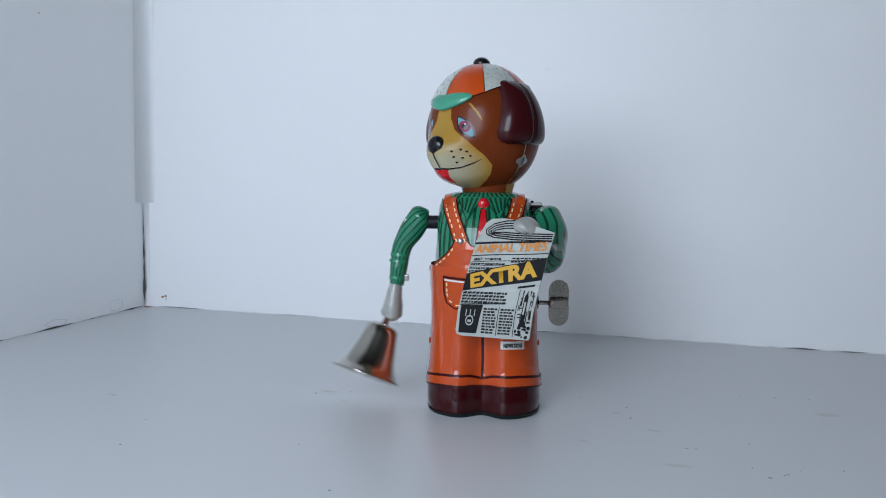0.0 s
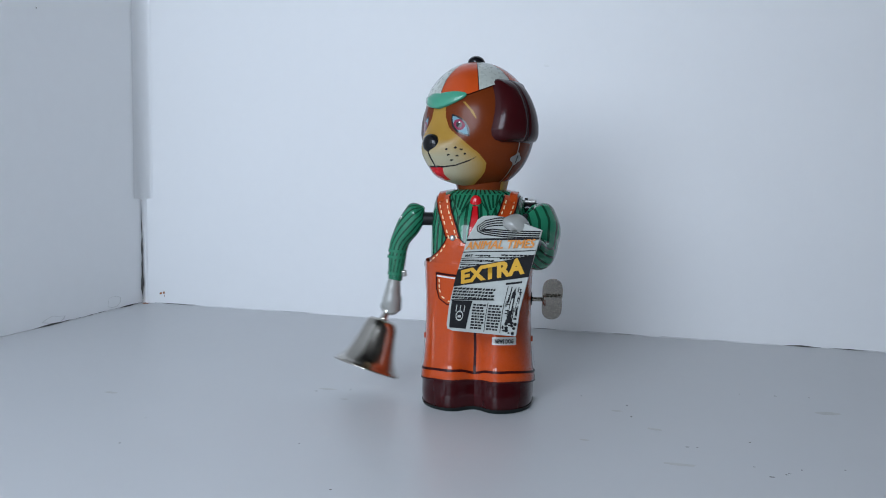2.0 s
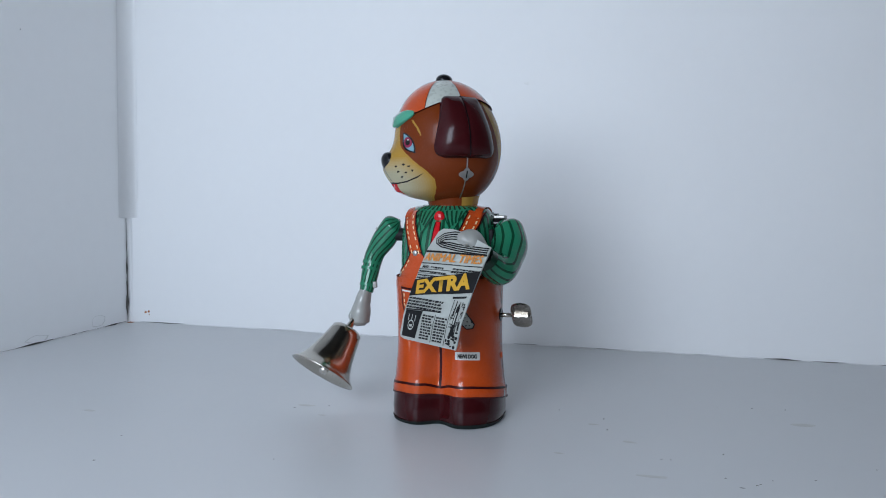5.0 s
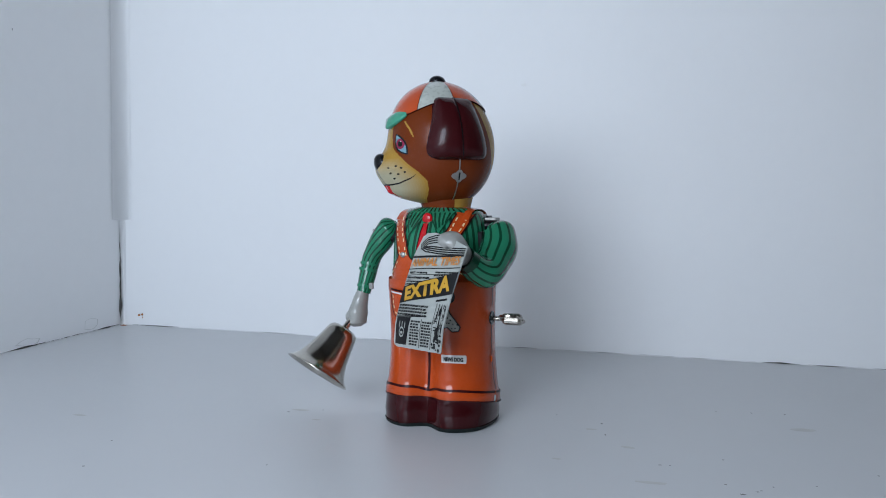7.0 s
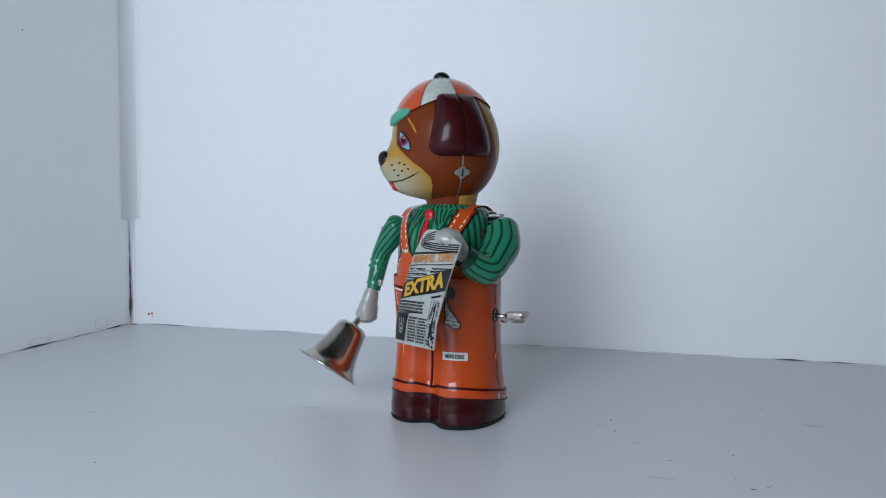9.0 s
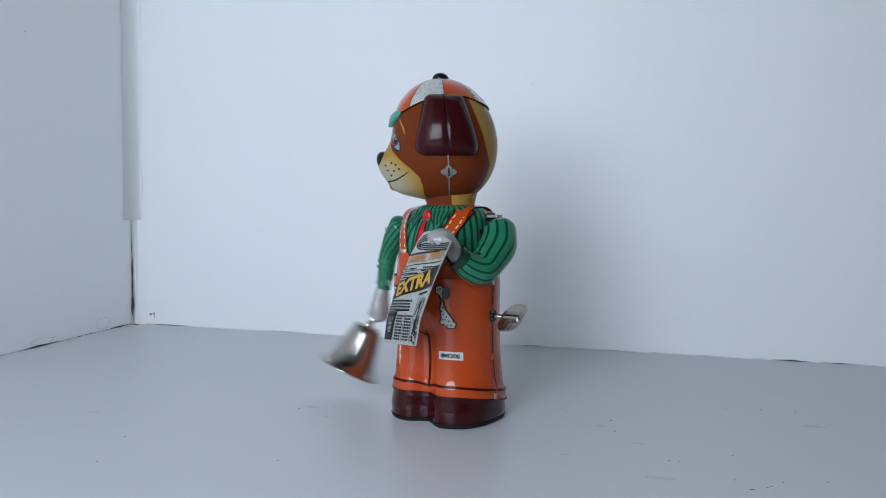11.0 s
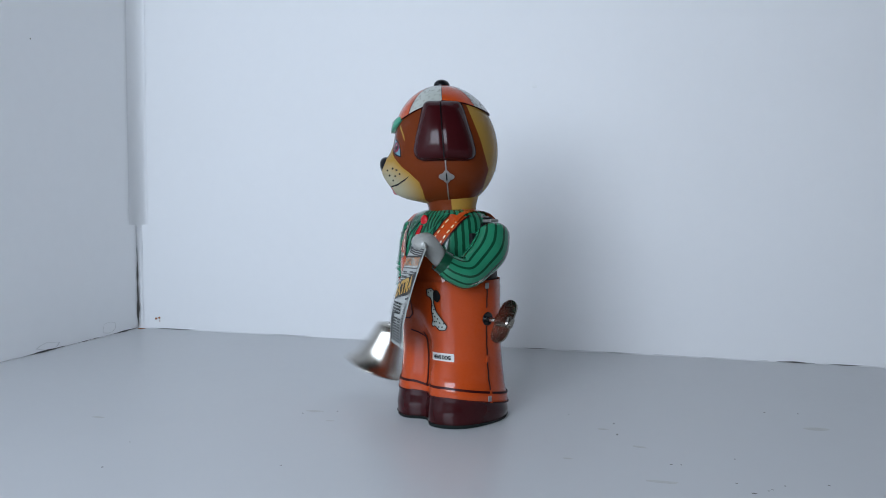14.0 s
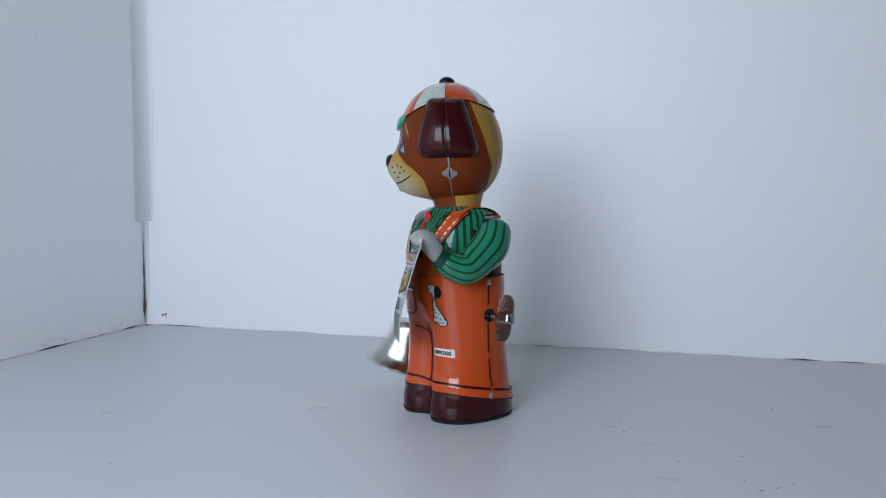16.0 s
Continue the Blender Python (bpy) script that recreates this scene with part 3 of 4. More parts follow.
for e in (-1, 1):
    rim = []
    for k in range(25):
        t = math.pi * k / 24
        rim.append(Vector((.0105 + .0050 * math.cos(t), 0, e * (.0042 + .0072 * math.sin(t) ** .7))))
    pts = [Vector((.0155, 0, e * .0012))] + rim + [Vector((.0055, 0, e * .0012))]
    bm = bmesh.new()
    f0 = bm.faces.new([bm.verts.new(p + Vector((0, -.0005, 0))) for p in pts])
    ex = bmesh.ops.extrude_face_region(bm, geom=[f0])
    bmesh.ops.translate(bm, verts=[g for g in ex["geom"] if isinstance(g, bmesh.types.BMVert)], vec=(0, .0010, 0))
    bmesh.ops.recalc_face_normals(bm, faces=bm.faces[:])
    part("key_wing", bm, KEY_STEEL, key)
bm = box(.0058, -.0027, -.0029, .0152, .0027, .0029, .0014)
part("key_barrel", bm, KEY_STEEL, key, "folded steel barrel of the key")

# ---- the head ----
head = new("head")
HC, HA, HB, HZ = Vector((0, -.0006, .033)), .0272, .0254, .0305


def head_point(az, el, off=0.0):
    """az: from the front towards the toy's left; el: up. Returns the point on the head."""
    d = Vector((math.sin(az) * math.cos(el), -math.cos(az) * math.cos(el), math.sin(el)))
    p = Vector((d.x * (HA + off), d.y * (HB + off), d.z * (HZ + off))) + HC
    fwd = max(-d.y, 0)
    muzzle = .0104 * math.exp(-(abs(p.x / .0145) ** 2.4) - abs((p.z - .0172) / .0118) ** 2.4) * min(fwd * 2.2, 1)
    chin = .0046 * math.exp(-(p.x / .011) ** 2 - ((p.z - .0080) / .004) ** 2) * min(fwd * 2, 1)
    brow = .0004 * math.exp(-((abs(p.x) - .010) / .006) ** 2 - ((p.z - .0405) / .005) ** 2) * fwd
    cheek = .0012 * math.exp(-((abs(p.x) - .018) / .007) ** 2 - ((p.z - .016) / .008) ** 2) * fwd
    p.y -= muzzle + chin + brow + cheek
    # two lips below the nose
    p.y += .0012 * math.exp(-(p.x / .0016) ** 2 - ((p.z - .0145) / .005) ** 2) * fwd
    return p


def bent(x, table):
    return float(np.interp(x, [q[0] for q in table], [q[1] for q in table]))


MASK_FRONT = [(.0, 12), (.0035, 20), (.0055, 34), (.008, 44), (.011, 50), (.015, 51), (.019, 44), (.0225, 35), (.0255, 29), (.0280, 23), (.0310, 16), (.036, 10.5), (.041, 9), (.050, 11)]
MASK_BACK = [(.0, -.004), (.0035, .004), (.0092, .0150), (.0207, .0190), (.035, .0160), (.0523, .0105), (.07, .01)]
RIM = [(0, .0440), (35, .0462), (60, .0500), (90, .0535), (120, .0525), (150, .0500), (180, .0485)]


def rim_z(az):
    return bent(abs(math.degrees(math.atan2(math.sin(az), math.cos(az)))), RIM)


WHISKERS = [(.0272, .0218), (.0292, .0185), (.0262, .0181), (.0276, .0160), (.0238, .0190), (.0252, .0210), (.0300, .0210)]


def head_colour(p):
    """0 brown, 1 tan, 2 cream, 3 black, 4 red, 5 pale blue, 6 pink, 7 white, 8 yellow brow"""
    x, f, z = abs(p.x), -p.y, p.z
    # eye
    u = ((x - .0118) * .62 - (z - .0322) * .785)
    v = ((x - .0118) * .785 + (z - .0322) * .62)
    if f > 0 and abs(u) < .0064:
        w = .0026 * (1 - abs(u / .0064) ** 2.2) + .0001
        if abs(v) < w:
            if abs(v) > w - .0008 or abs(u) > .0058:
                return 3
            r = math.hypot(u * .8 + .0002, v)
            return 7 if math.hypot(u + .0011, v - .0007) < .00035 else 3 if r < .0012 else 6 if r < .0022 else 5
    # brow stroke
    if f > 0 and .0350 < z < .0430 and abs((x - bent(z, [(.0350, .0180), (.039, .0160), (.0430, .0126)]))) < .0005 * min((z - .0345) / .003, 1):
        return 8
    az = math.degrees(math.atan2(x, f)) if f > 0 else 180
    edge = bent(z, MASK_FRONT)
    if az < edge and z < .052:
        zm = bent(f, [(.0190, .0180), (.0215, .0160), (.0255, .0138), (.029, .0130), (.034, .0137)])
        if abs(z - zm) < .00036 * min(1, (f - .0186) / .003) and f > .0190:
            return 3
        if x < .0004 and .0125 < z < .0200 and f > .02:
            return 3
        if z < zm and z > .0068 and x < .0036 + (z - .010) * .3 and f > .02:
            return 4
        for a, b in WHISKERS:
            if (f - a) ** 2 + (z - b) ** 2 < .00042 ** 2 * 1.2:
                return 3
        depth = min((edge - az) / 30, (.0265 - z) / .0085, 1)
        return 1 if depth <= .12 else 2 if depth >= 1 else 9 + min(int((depth - .12) / .88 * 9), 8)
    return 0 if f > -bent(z, MASK_BACK) else 1


BLENDS = [material("tan_cream_print_%s" % w, tuple(p + (q - p) * k for p, q in zip((0.31, 0.175, 0.032), (0.33, 0.305, 0.205))), 0.25, coat=0.3, spec=0.1, vary=0.04, scale=120)
          for w, k in zip(("a", "b", "c", "d", "e", "f", "g", "h", "i"), (.1, .2, .3, .4, .5, .6, .7, .8, .9))]

for satin in [BROWN, TAN, CREAM, SKYBLUE, PINK] + BLENDS:
    satin.node_tree.nodes["Principled BSDF"].inputs["Coat Roughness"].default_value = 0.10
    satin.node_tree.nodes["Principled BSDF"].inputs["Coat Weight"].default_value = 0.10


def paint_head():
    naz, nel = 600, 360
    verts = [head_point(2 * math.pi * i / naz, -math.pi / 2 + math.pi * j / nel) for j in range(nel + 1) for i in range(naz)]
    faces, index = [], []
    for j in range(nel):
        for i in range(naz):
            k = (i + 1) % naz
            q = (j * naz + i, j * naz + k, (j + 1) * naz + k, (j + 1) * naz + i)
            faces.append(q)
            index.append(head_colour((verts[q[0]] + verts[q[2]]) / 2))
    return link_mesh("face", verts, faces, [BROWN, TAN, CREAM, BLACK, RED, SKYBLUE, PINK, WHITE, TAN] + BLENDS, head, "brown and tan printed tin dog head", index)


head.parent = toy
paint_head()
verts, faces = lathe([(.0118, -.0035), (.0118, .0020), (.0127, .0052), (.0137, .0084)], 48, caps=False)
link_mesh("neck", verts, faces, [BROWN, TAN], head, "brown and tan tin neck", [1 if verts[q[0]][1] + verts[q[1]][1] > .001 else 0 for q in faces])
# cap of eight panels
naz, nel = 240, 26
verts, faces, index = [], [], []
for i in range(naz):
    az = 2 * math.pi * i / naz
    e0 = math.asin(max(min((rim_z(az) - HC.z) / HZ, .999), -1))
    for j in range(nel + 1):
        p = head_point(az, e0 + (math.pi / 2 - e0) * j / nel, .0009)
        verts.append(p)
for i in range(naz):
    k = (i + 1) % naz
    for j in range(nel):
        faces.append((i * (nel + 1) + j, k * (nel + 1) + j, k * (nel + 1) + j + 1, i * (nel + 1) + j + 1))
        index.append(int(i // (naz / 8)) % 2)
cap = link_mesh("cap", verts, faces, [ORANGE, GREY_WHITE], head, "orange and grey panelled cap", index)
lip = [head_point(2 * math.pi * i / naz, math.asin(min((rim_z(2 * math.pi * i / naz) - HC.z) / HZ, .999)), o) for i in range(naz) for o in (.0001, .0009)]
link_mesh("cap_edge", lip, [(2 * i, 2 * i + 1, (2 * i + 3) % (2 * naz), (2 * i + 2) % (2 * naz)) for i in range(naz)], OUTLINE, cap)
for k in range(8):
    vs = []
    for j in range(17):
        az = 2 * math.pi * k / 8
        e0 = math.asin((rim_z(az) - HC.z) / HZ)
        for e in (-.007, .007):
            vs.append(head_point(az + e, e0 + (math.pi / 2 - .06 - e0) * j / 16, .0011))
    link_mesh("cap_seam", vs, [(2 * i, 2 * i + 1, 2 * i + 3, 2 * i + 2) for i in range(16)], OUTLINE, cap)
bm = bmesh.new()
bmesh.ops.create_uvsphere(bm, u_segments=28, v_segments=16, radius=.0041, matrix=Matrix.Translation((0, HC.y, .0641)) @ Matrix.Diagonal((1, 1, .82, 1)))
part("cap_button", bm, BLACK, head, "glossy black button on the cap", smooth=True)
# visor
rings = []
for i in range(41):
    az = radians(-32 + 64 * i / 40)
    w = math.cos(az * 90 / 32.4) ** .6
    top = head_point(az, math.asin((rim_z(az) + .0030 * w - HC.z) / HZ), .0012)
    out = Vector((math.sin(az), -math.cos(az), 0))
    tip = top + out * .0034 * w + Vector((0, 0, -.0066 * w))
    under = top + Vector((0, 0, -.0074 * w)) - out * .0006
    rings.append([top, top.lerp(tip, .5) + out * .0009 * w + Vector((0, 0, .0008 * w)), tip, tip + Vector((0, 0, -.0006)) - out * .0002, under])
link_mesh("visor", *loft(rings, closed=False), TEAL, head, "glossy teal cap visor")
# nose
bm = bmesh.new()
bmesh.ops.create_uvsphere(bm, u_segments=32, v_segments=20, radius=1, matrix=Matrix.Translation((0, -.0300, .0227)) @ Euler((radians(22), 0, 0)).to_matrix().to_4x4() @ Matrix.Diagonal((.0056, .0042, .0059, 1)))
part("nose", bm, BLACK, head, "glossy black nose", smooth=True)
# tongue
bm = bmesh.new()
bmesh.ops.create_uvsphere(bm, u_segments=20, v_segments=12, radius=1, matrix=Matrix.Translation((0, -.0264, .0110)) @ Matrix.Diagonal((.0034, .0027, .0025, 1)))
part("tongue", bm, RED, head, "red tongue", smooth=True)


def side_x(f, z):
    q = 1 - ((f - .0006) / HB) ** 2 - ((z - HC.z) / HZ) ** 2
    return HA * math.sqrt(max(q, 0.02))


def make_ear(sx):
    outer = [(.0245, .0100, -.0104), (.0252, .0124, -.0128), (.0270, .0142, -.0144), (.030, .0146, -.0148), (.036, .0132, -.0138), (.043, .0112, -.0122), (.049, .0098, -.0110), (.0525, .0088, -.0100), (.0538, .0074, -.0086), (.0545, .0054, -.0066)]
    rows = 30
    verts, faces = [], []
    cols = 30
    for j in range(rows + 1):
        z = .0245 + .0300 * j / rows
        fr, bk = bent(z, [(r[0], r[1]) for r in outer]), bent(z, [(r[0], r[2]) for r in outer])
        for i in range(cols + 1):
            t = i / cols
            f = bk + (fr - bk) * t
            e = min(t, 1 - t) * 2 * .5 * (fr - bk)
            g = min(j, rows - j) / rows * .0300
            edge = min(min(e, g) / .0052, 1)
            puff = .0040 * math.sqrt(1 - (1 - edge) ** 2) + .0012 * (1 - j / rows) + .0011 * math.sin(math.pi * t) * math.sin(math.pi * j / rows)
            groove = .0007 * math.exp(-(f / .0006) ** 2) * (j < rows)
            base = side_x(f, z)
            lift = max(.0205 - base, 0) if z > .044 else 0
            x = base + lift * min(edge * 1.3, 1) + puff - groove - .0006
            verts.append(Vector((sx * x, -f, z)))
    for j in range(rows):
        for i in range(cols):
            q = (j * (cols + 1) + i, j * (cols + 1) + i + 1, (j + 1) * (cols + 1) + i + 1, (j + 1) * (cols + 1) + i)
            faces.append(q if sx > 0 else q[::-1])
    ear = link_mesh("ear", verts, faces, EAR, head, "glossy dark red raised ear")
    vs = []
    for j in range(17):
        z = .0250 + .028 * j / 16
        x = max(side_x(0, z) + .0040, .0205 + .0037 if z > .046 else 0) + .0010 * (1 - j / 16) + .0009 * math.sin(math.pi * j / 16)
        vs += [Vector((sx * x, e * .00022 - .0003, z)) for e in (-1, 1)]
    link_mesh("ear_seam", vs, [(2 * i, 2 * i + 1, 2 * i + 3, 2 * i + 2) for i in range(16)], BLACK, ear, "dark joint line")


for sx in (-1, 1):
    make_ear(sx)
    vs = []
    for j in range(17):
        z = .004 + .0215 * j / 16
        vs += [Vector((sx * (side_x(0, z) + .0004), e * .0003, z)) for e in (-1, 1)]
    link_mesh("head_seam", vs, [(2 * i, 2 * i + 1, 2 * i + 3, 2 * i + 2) for i in range(16)], DULL_STEEL, head, "thin bare tin seam")
    shape = ellipse(0, .0170, .0037, .0018) , ellipse(0, .0170, .0019, .0030)
    clip = decal("head_clip", [shape[0]], DULL_STEEL, head, lambda f, z, s=sx: Vector((s * (side_x(f, z) + .0008), -f, z)), "dull tin joining tab")
    decal("clip_plate", [shape[1]], DULL_STEEL, clip, lambda f, z, s=sx: Vector((s * (side_x(f, z) + .0010), -f, z)))
    decal("clip_slot", [[(-.0003, .0152), (.0003, .0152), (.0003, .0186), (-.0003, .0186)]], BLACK, clip, lambda f, z, s=sx: Vector((s * (side_x(f, z) + .0013), -f, z)))

bm = box(-.0009, .0212, .0203, .0009, .0230, .0222, .0003)
part("tin_tab", bm, DULL_STEEL, head, "bent tin tab at the back")

for o in head.children_recursive:
    if o.name.split(".")[0] in ("ear", "ear_seam", "head_seam", "head_clip", "clip_plate", "clip_slot"):
        for v in o.data.vertices:
            v.co.y -= .0011
# the head leans forward
for o in head.children_recursive:
    for v in o.data.vertices:
        v.co.x *= 1.03
        v.co.z *= .995
        v.co.y = (v.co.y + .0006) * 1.03 - .0006 + .0017 - .066 * v.co.z

# ---- the arms ----
def sleeve(name, path, radii, label, squash=1.0, stripes=14, twist=0.0):
    verts, faces, nr, n = tube(path, radii, n=84, squash=squash, twist=twist)
    index = []
    per = 84 // stripes
    for q in faces:
        if len(q) == 4:
            j = min(q) % 84
            index.append(1 if j % per >= per - 2 else 0)
        else:
            index.append(0)
    return link_mesh(name, verts, faces, [GREEN, DARK_GREEN], toy, label, index)


SHOULDER_R = Vector((-.0285, .0, .0930))
SHOULDER_L = Vector((.0300, .0, .0930))
rel = lambda base, *pts: [Vector(p) - base for p in pts]
bell_arm = sleeve("bell_arm", rel(SHOULDER_R, (-.0266, .001, .0972), (-.0302, .001, .0945), (-.0350, .001, .0880), (-.0405, .0, .0795), (-.0425, -.002, .0705), (-.0440, -.005, .0605)),
                  [.0010, .0060, .0062, .0050, .0045, .0036], "green striped tin arm holding a bell", twist=.35)
for (cx, cy, cz), r in (((-.0418, -.0010, .0752), .0051), ((-.0424, -.0018, .0722), .0051), ((-.0434, -.0040, .0640), .0044)):
    verts, faces, _, _ = tube(rel(SHOULDER_R, (cx, cy, cz + .0007), (cx - .0002, cy - .0004, cz - .0007)), [r - .0002, r - .0002], n=32)
    link_mesh("sleeve_fold", verts, faces, GREEN, bell_arm)
verts, faces, _, _ = tube(rel(SHOULDER_R, (-.0442, -.0052, .0612), (-.0453, -.0065, .0560), (-.0461, -.0078, .0505), (-.0463, -.0085, .0455), (-.0461, -.0088, .0432)), [.0038, .0048, .0060, .0056, .0026], n=28, squash=.82)
link_mesh("hand", verts, faces, HAND, bell_arm, "off-white tin hand")
for k in range(3):
    verts, faces, _, _ = tube(rel(SHOULDER_R, (-.0493, -.0105 + .0026 * k, .0515), (-.0505, -.0108 + .0026 * k, .0485), (-.0493, -.0108 + .0026 * k, .0455)), [.0010, .0014, .0010], n=12)
    link_mesh("finger", verts, faces, HAND, bell_arm)
verts, faces, _, _ = tube(rel(SHOULDER_R, (-.0222, .001, .0915), (-.0300, .001, .0915)), [.0033, .0033], n=20)
link_mesh("shoulder_rod", verts, faces, INK, toy, "black shoulder axle").matrix_local = Matrix.Translation(SHOULDER_R)
for tab_at in ((-.0376, -.0015, .0922), (-.0385, -.0060, .0645)):
    bm = box(-.0011, -.0009, -.0016, .0011, .0009, .0016, .0004)
    bmesh.ops.translate(bm, verts=bm.verts, vec=Vector(tab_at) - SHOULDER_R)
    part("tin_tab", bm, DULL_STEEL, bell_arm, "bent tin tab")

# the bell, moving with its arm
bell = new("hand_bell")
bell.parent = toy
tagged(bell, "shiny nickel-plated hand bell")
GRIP = Vector((-.0466, -.0092, .0512)) - SHOULDER_R
AIM = Vector((-.40, -.54, -1)).normalized()
turn = AIM.to_track_quat("-Z", "Y").to_matrix().to_4x4()
place = Matrix.Translation(GRIP) @ turn
prof = [(.0012, -.0105), (.0054, -.0109), (.0067, -.0121), (.0073, -.0150), (.0083, -.0205), (.0096, -.0265), (.0112, -.0312), (.0130, -.0342), (.0145, -.0355), (.0148, -.0362),
        (.0141, -.0360), (.0124, -.0340), (.0105, -.0308), (.0089, -.0262), (.0076, -.0205), (.0066, -.0150), (.0056, -.0128), (.0010, -.0122)]
verts, faces = lathe([(r * 1.16, -.0105 + (z + .0105) * 1.02) for r, z in prof], 64, caps=False)
link_mesh("bell_cup", [place @ Vector(v) for v in verts], faces, BELL_METAL, bell)
verts, faces = lathe([(.0013, .006), (.0015, .003), (.0015, -.006), (.0019, -.0098), (.0030, -.0110)], 20)
link_mesh("bell_handle", [place @ Vector(v) for v in verts], faces, STEEL, bell)
verts, faces = lathe([(.0005, -.0125), (.0005, -.0310), (.0018, -.0322), (.0026, -.0345), (.0018, -.0368), (.0004, -.0374)], 20)
link_mesh("clapper", [place @ Vector(v) for v in verts], faces, STEEL, bell)

paper_arm = sleeve("paper_arm", rel(SHOULDER_L, (.0268, .0035, .0970), (.0300, .0015, .0935), (.0318, -.0032, .0868), (.0314, -.0108, .0806), (.0306, -.0172, .0770), (.0282, -.0232, .0788), (.0256, -.0282, .0830)),
                   [.0042, .0084, .0092, .0084, .0078, .0066, .0052], "green striped tin arm holding the newspaper", stripes=12, twist=-.12)
verts, faces, _, _ = tube(rel(SHOULDER_L, (.0266, -.0262, .0814), (.0250, -.0294, .0838)), [.0060, .0057], n=32)
link_mesh("cuff", verts, faces, DARK_GREEN, paper_arm)
verts, faces, _, _ = tube(rel(SHOULDER_L, (.0260, -.0284, .0828), (.0248, -.0312, .0868), (.0220, -.0342, .0914), (.0188, -.0362, .0914), (.0174, -.0368, .0894)), [.0042, .0048, .0054, .0047, .0024], n=28, squash=.76)
link_mesh("hand", verts, faces, HAND, paper_arm, "off-white tin hand")
verts, faces, _, _ = tube([(-.008, .001, .0045), (.0012, .001, .0045)], [.0026, .0026], n=16)
link_mesh("shoulder_rod", verts, faces, BLACK, toy, "black shoulder axle").matrix_local = Matrix.Translation(SHOULDER_L)
bracket = part("shoulder_bracket", box(-.0080, .0005, .0070, -.0020, .0060, .0085, .0004), DULL_STEEL, toy, "bent steel bracket at the shoulder")
bracket.matrix_local = Matrix.Translation(SHOULDER_L)
for q, (dx, dz) in enumerate(((-.0094, .0098), (-.0070, .0092), (-.0046, .0080))):
    tooth = part("shoulder_tooth", box(-.0008, -.0006, -.0012, .0008, .0046, .0016, .0003), BLACK if q == 1 else DULL_STEEL, toy, "small steel tooth at the shoulder")
    tooth.matrix_local = Matrix.Translation(SHOULDER_L + Vector((dx, .0014, dz - .0014)))

# solid black block stands in for the shade between arm and chest
part("arm_gap_shade", box(.0218, -.0088, .0862, .0242, -.0025, .0948, .0006), INK, toy, "black block in place of the shaded gap beside the shoulder")

# ---- the newspaper ----
PT, PB, PH = Vector((.0178, -.0328, .0948)), Vector((.0050, -.0416, .0428)), Vector((.0168, -.0094, 0))
TL, TR = PT - PH + Vector((0, 0, -.0004)), PT + PH + Vector((0, 0, .0016))
PL = Vector((.0171, -.0103, 0))
BL, BR = PB - PL - Vector((0, 0, .0010)), PB + PL + Vector((0, 0, .0014))
PN = (TR - TL).cross(BL - TL).normalized()
if PN.y > 0:
    PN = -PN


def sheet(u, v, off=0.0):
    """u across 0..1, v down 0..1."""
    p = TL.lerp(TR, u).lerp(BL.lerp(BR, u), v)
    bow = .0012 * math.sin(math.pi * v) * 1.2 - .0018 * (v > .8) * (v - .8) / .2 + .0006 * math.sin(6 * u)
    return p + PN * (bow + off) - SHOULDER_L


paper = new("newspaper")
paper.parent = toy
tagged(paper, "small printed tin newspaper held in the hand")
outline = [(.07, .03), (.14, .0), (.30, .0), (.50, .02), (1.0, .13), (1.0, .20), (.975, .985), (.96, 1.0), (.10, 1.0), (.02, .985), (0.0, .955), (.0, .19)]
bm = flat_mesh([outline], .05)
for v in bm.verts:
    v.co = sheet(v.co.x, v.co.y, .0003)
ex = bmesh.ops.extrude_face_region(bm, geom=bm.faces[:])
for g in ex["geom"]:
    if isinstance(g, bmesh.types.BMVert):
        g.co -= PN * .0006
bmesh.ops.recalc_face_normals(bm, faces=bm.faces[:])
part("page", bm, PAPER, paper, smooth=False)
on_page = lambda x, y: sheet(x, y, .00055)
above = lambda x, y: sheet(x, y, .00075)


def bar(name, x0, y0, x1, y1, mat=INK, at=on_page, slope=0.0):
    return decal(name, [[(x0, y0), (x1, y0 + slope), (x1, y1 + slope), (x0, y1)]], mat, paper, at, step=.08)


# folded edges at the top
for k in range(4):
    q = .018 * k
    loop = [(.55, .022 + 1.2 * q), (.36, .024 + 1.2 * q), (.20 + q, .045 + q), (.10 + 2 * q, .095 + .4 * q), (.13 + 2 * q, .135 - .2 * q), (.24 + 2 * q, .165 - .8 * q), (.50, .185 - q), (.99, .198 - q)]
    ribbon("fold_line", loop, .011, INK, paper, on_page)
bar("rule", .0, .205, 1.0, .222, slope=-.012)
for k in range(3):
    words("ANIMAL TIMES", "masthead", RUST, paper, lambda u, v, k=k: sheet(.033 + .005 * k + .92 * u, .303 - .002 * k - .070 * v - .024 * u, .00075 + .00005 * k), bold=0.0)
bar("rule", .0, .318, 1.0, .326, slope=-.02)
words("MAY", "date_line", INK, paper, lambda u, v: above(.06 + .12 * u, .366 - .024 * v - .003 * u), bold=0.03)
bar("rule", .0, .3745, 1.0, .3795, slope=-.024)
bar("rule", .0, .412, .62, .416, slope=-.016)
random.seed(4)
for row, (y, x0, x1, sl) in enumerate([(.345, .21, .42, -.02), (.338, .56, .95, -.02), (.388, .02, .50, -.03), (.362, .55, .97, -.02), (.424, .02, .36, -.03), (.447, .02, .20, -.01)]):
    x = x0
    while x < x1 - .02:
        w = random.uniform(.018, .05)
        bar("small_print", x, y, min(x + w, x1), y + random.uniform(.010, .017), slope=sl * w)
        x += w + random.uniform(.006, .011)
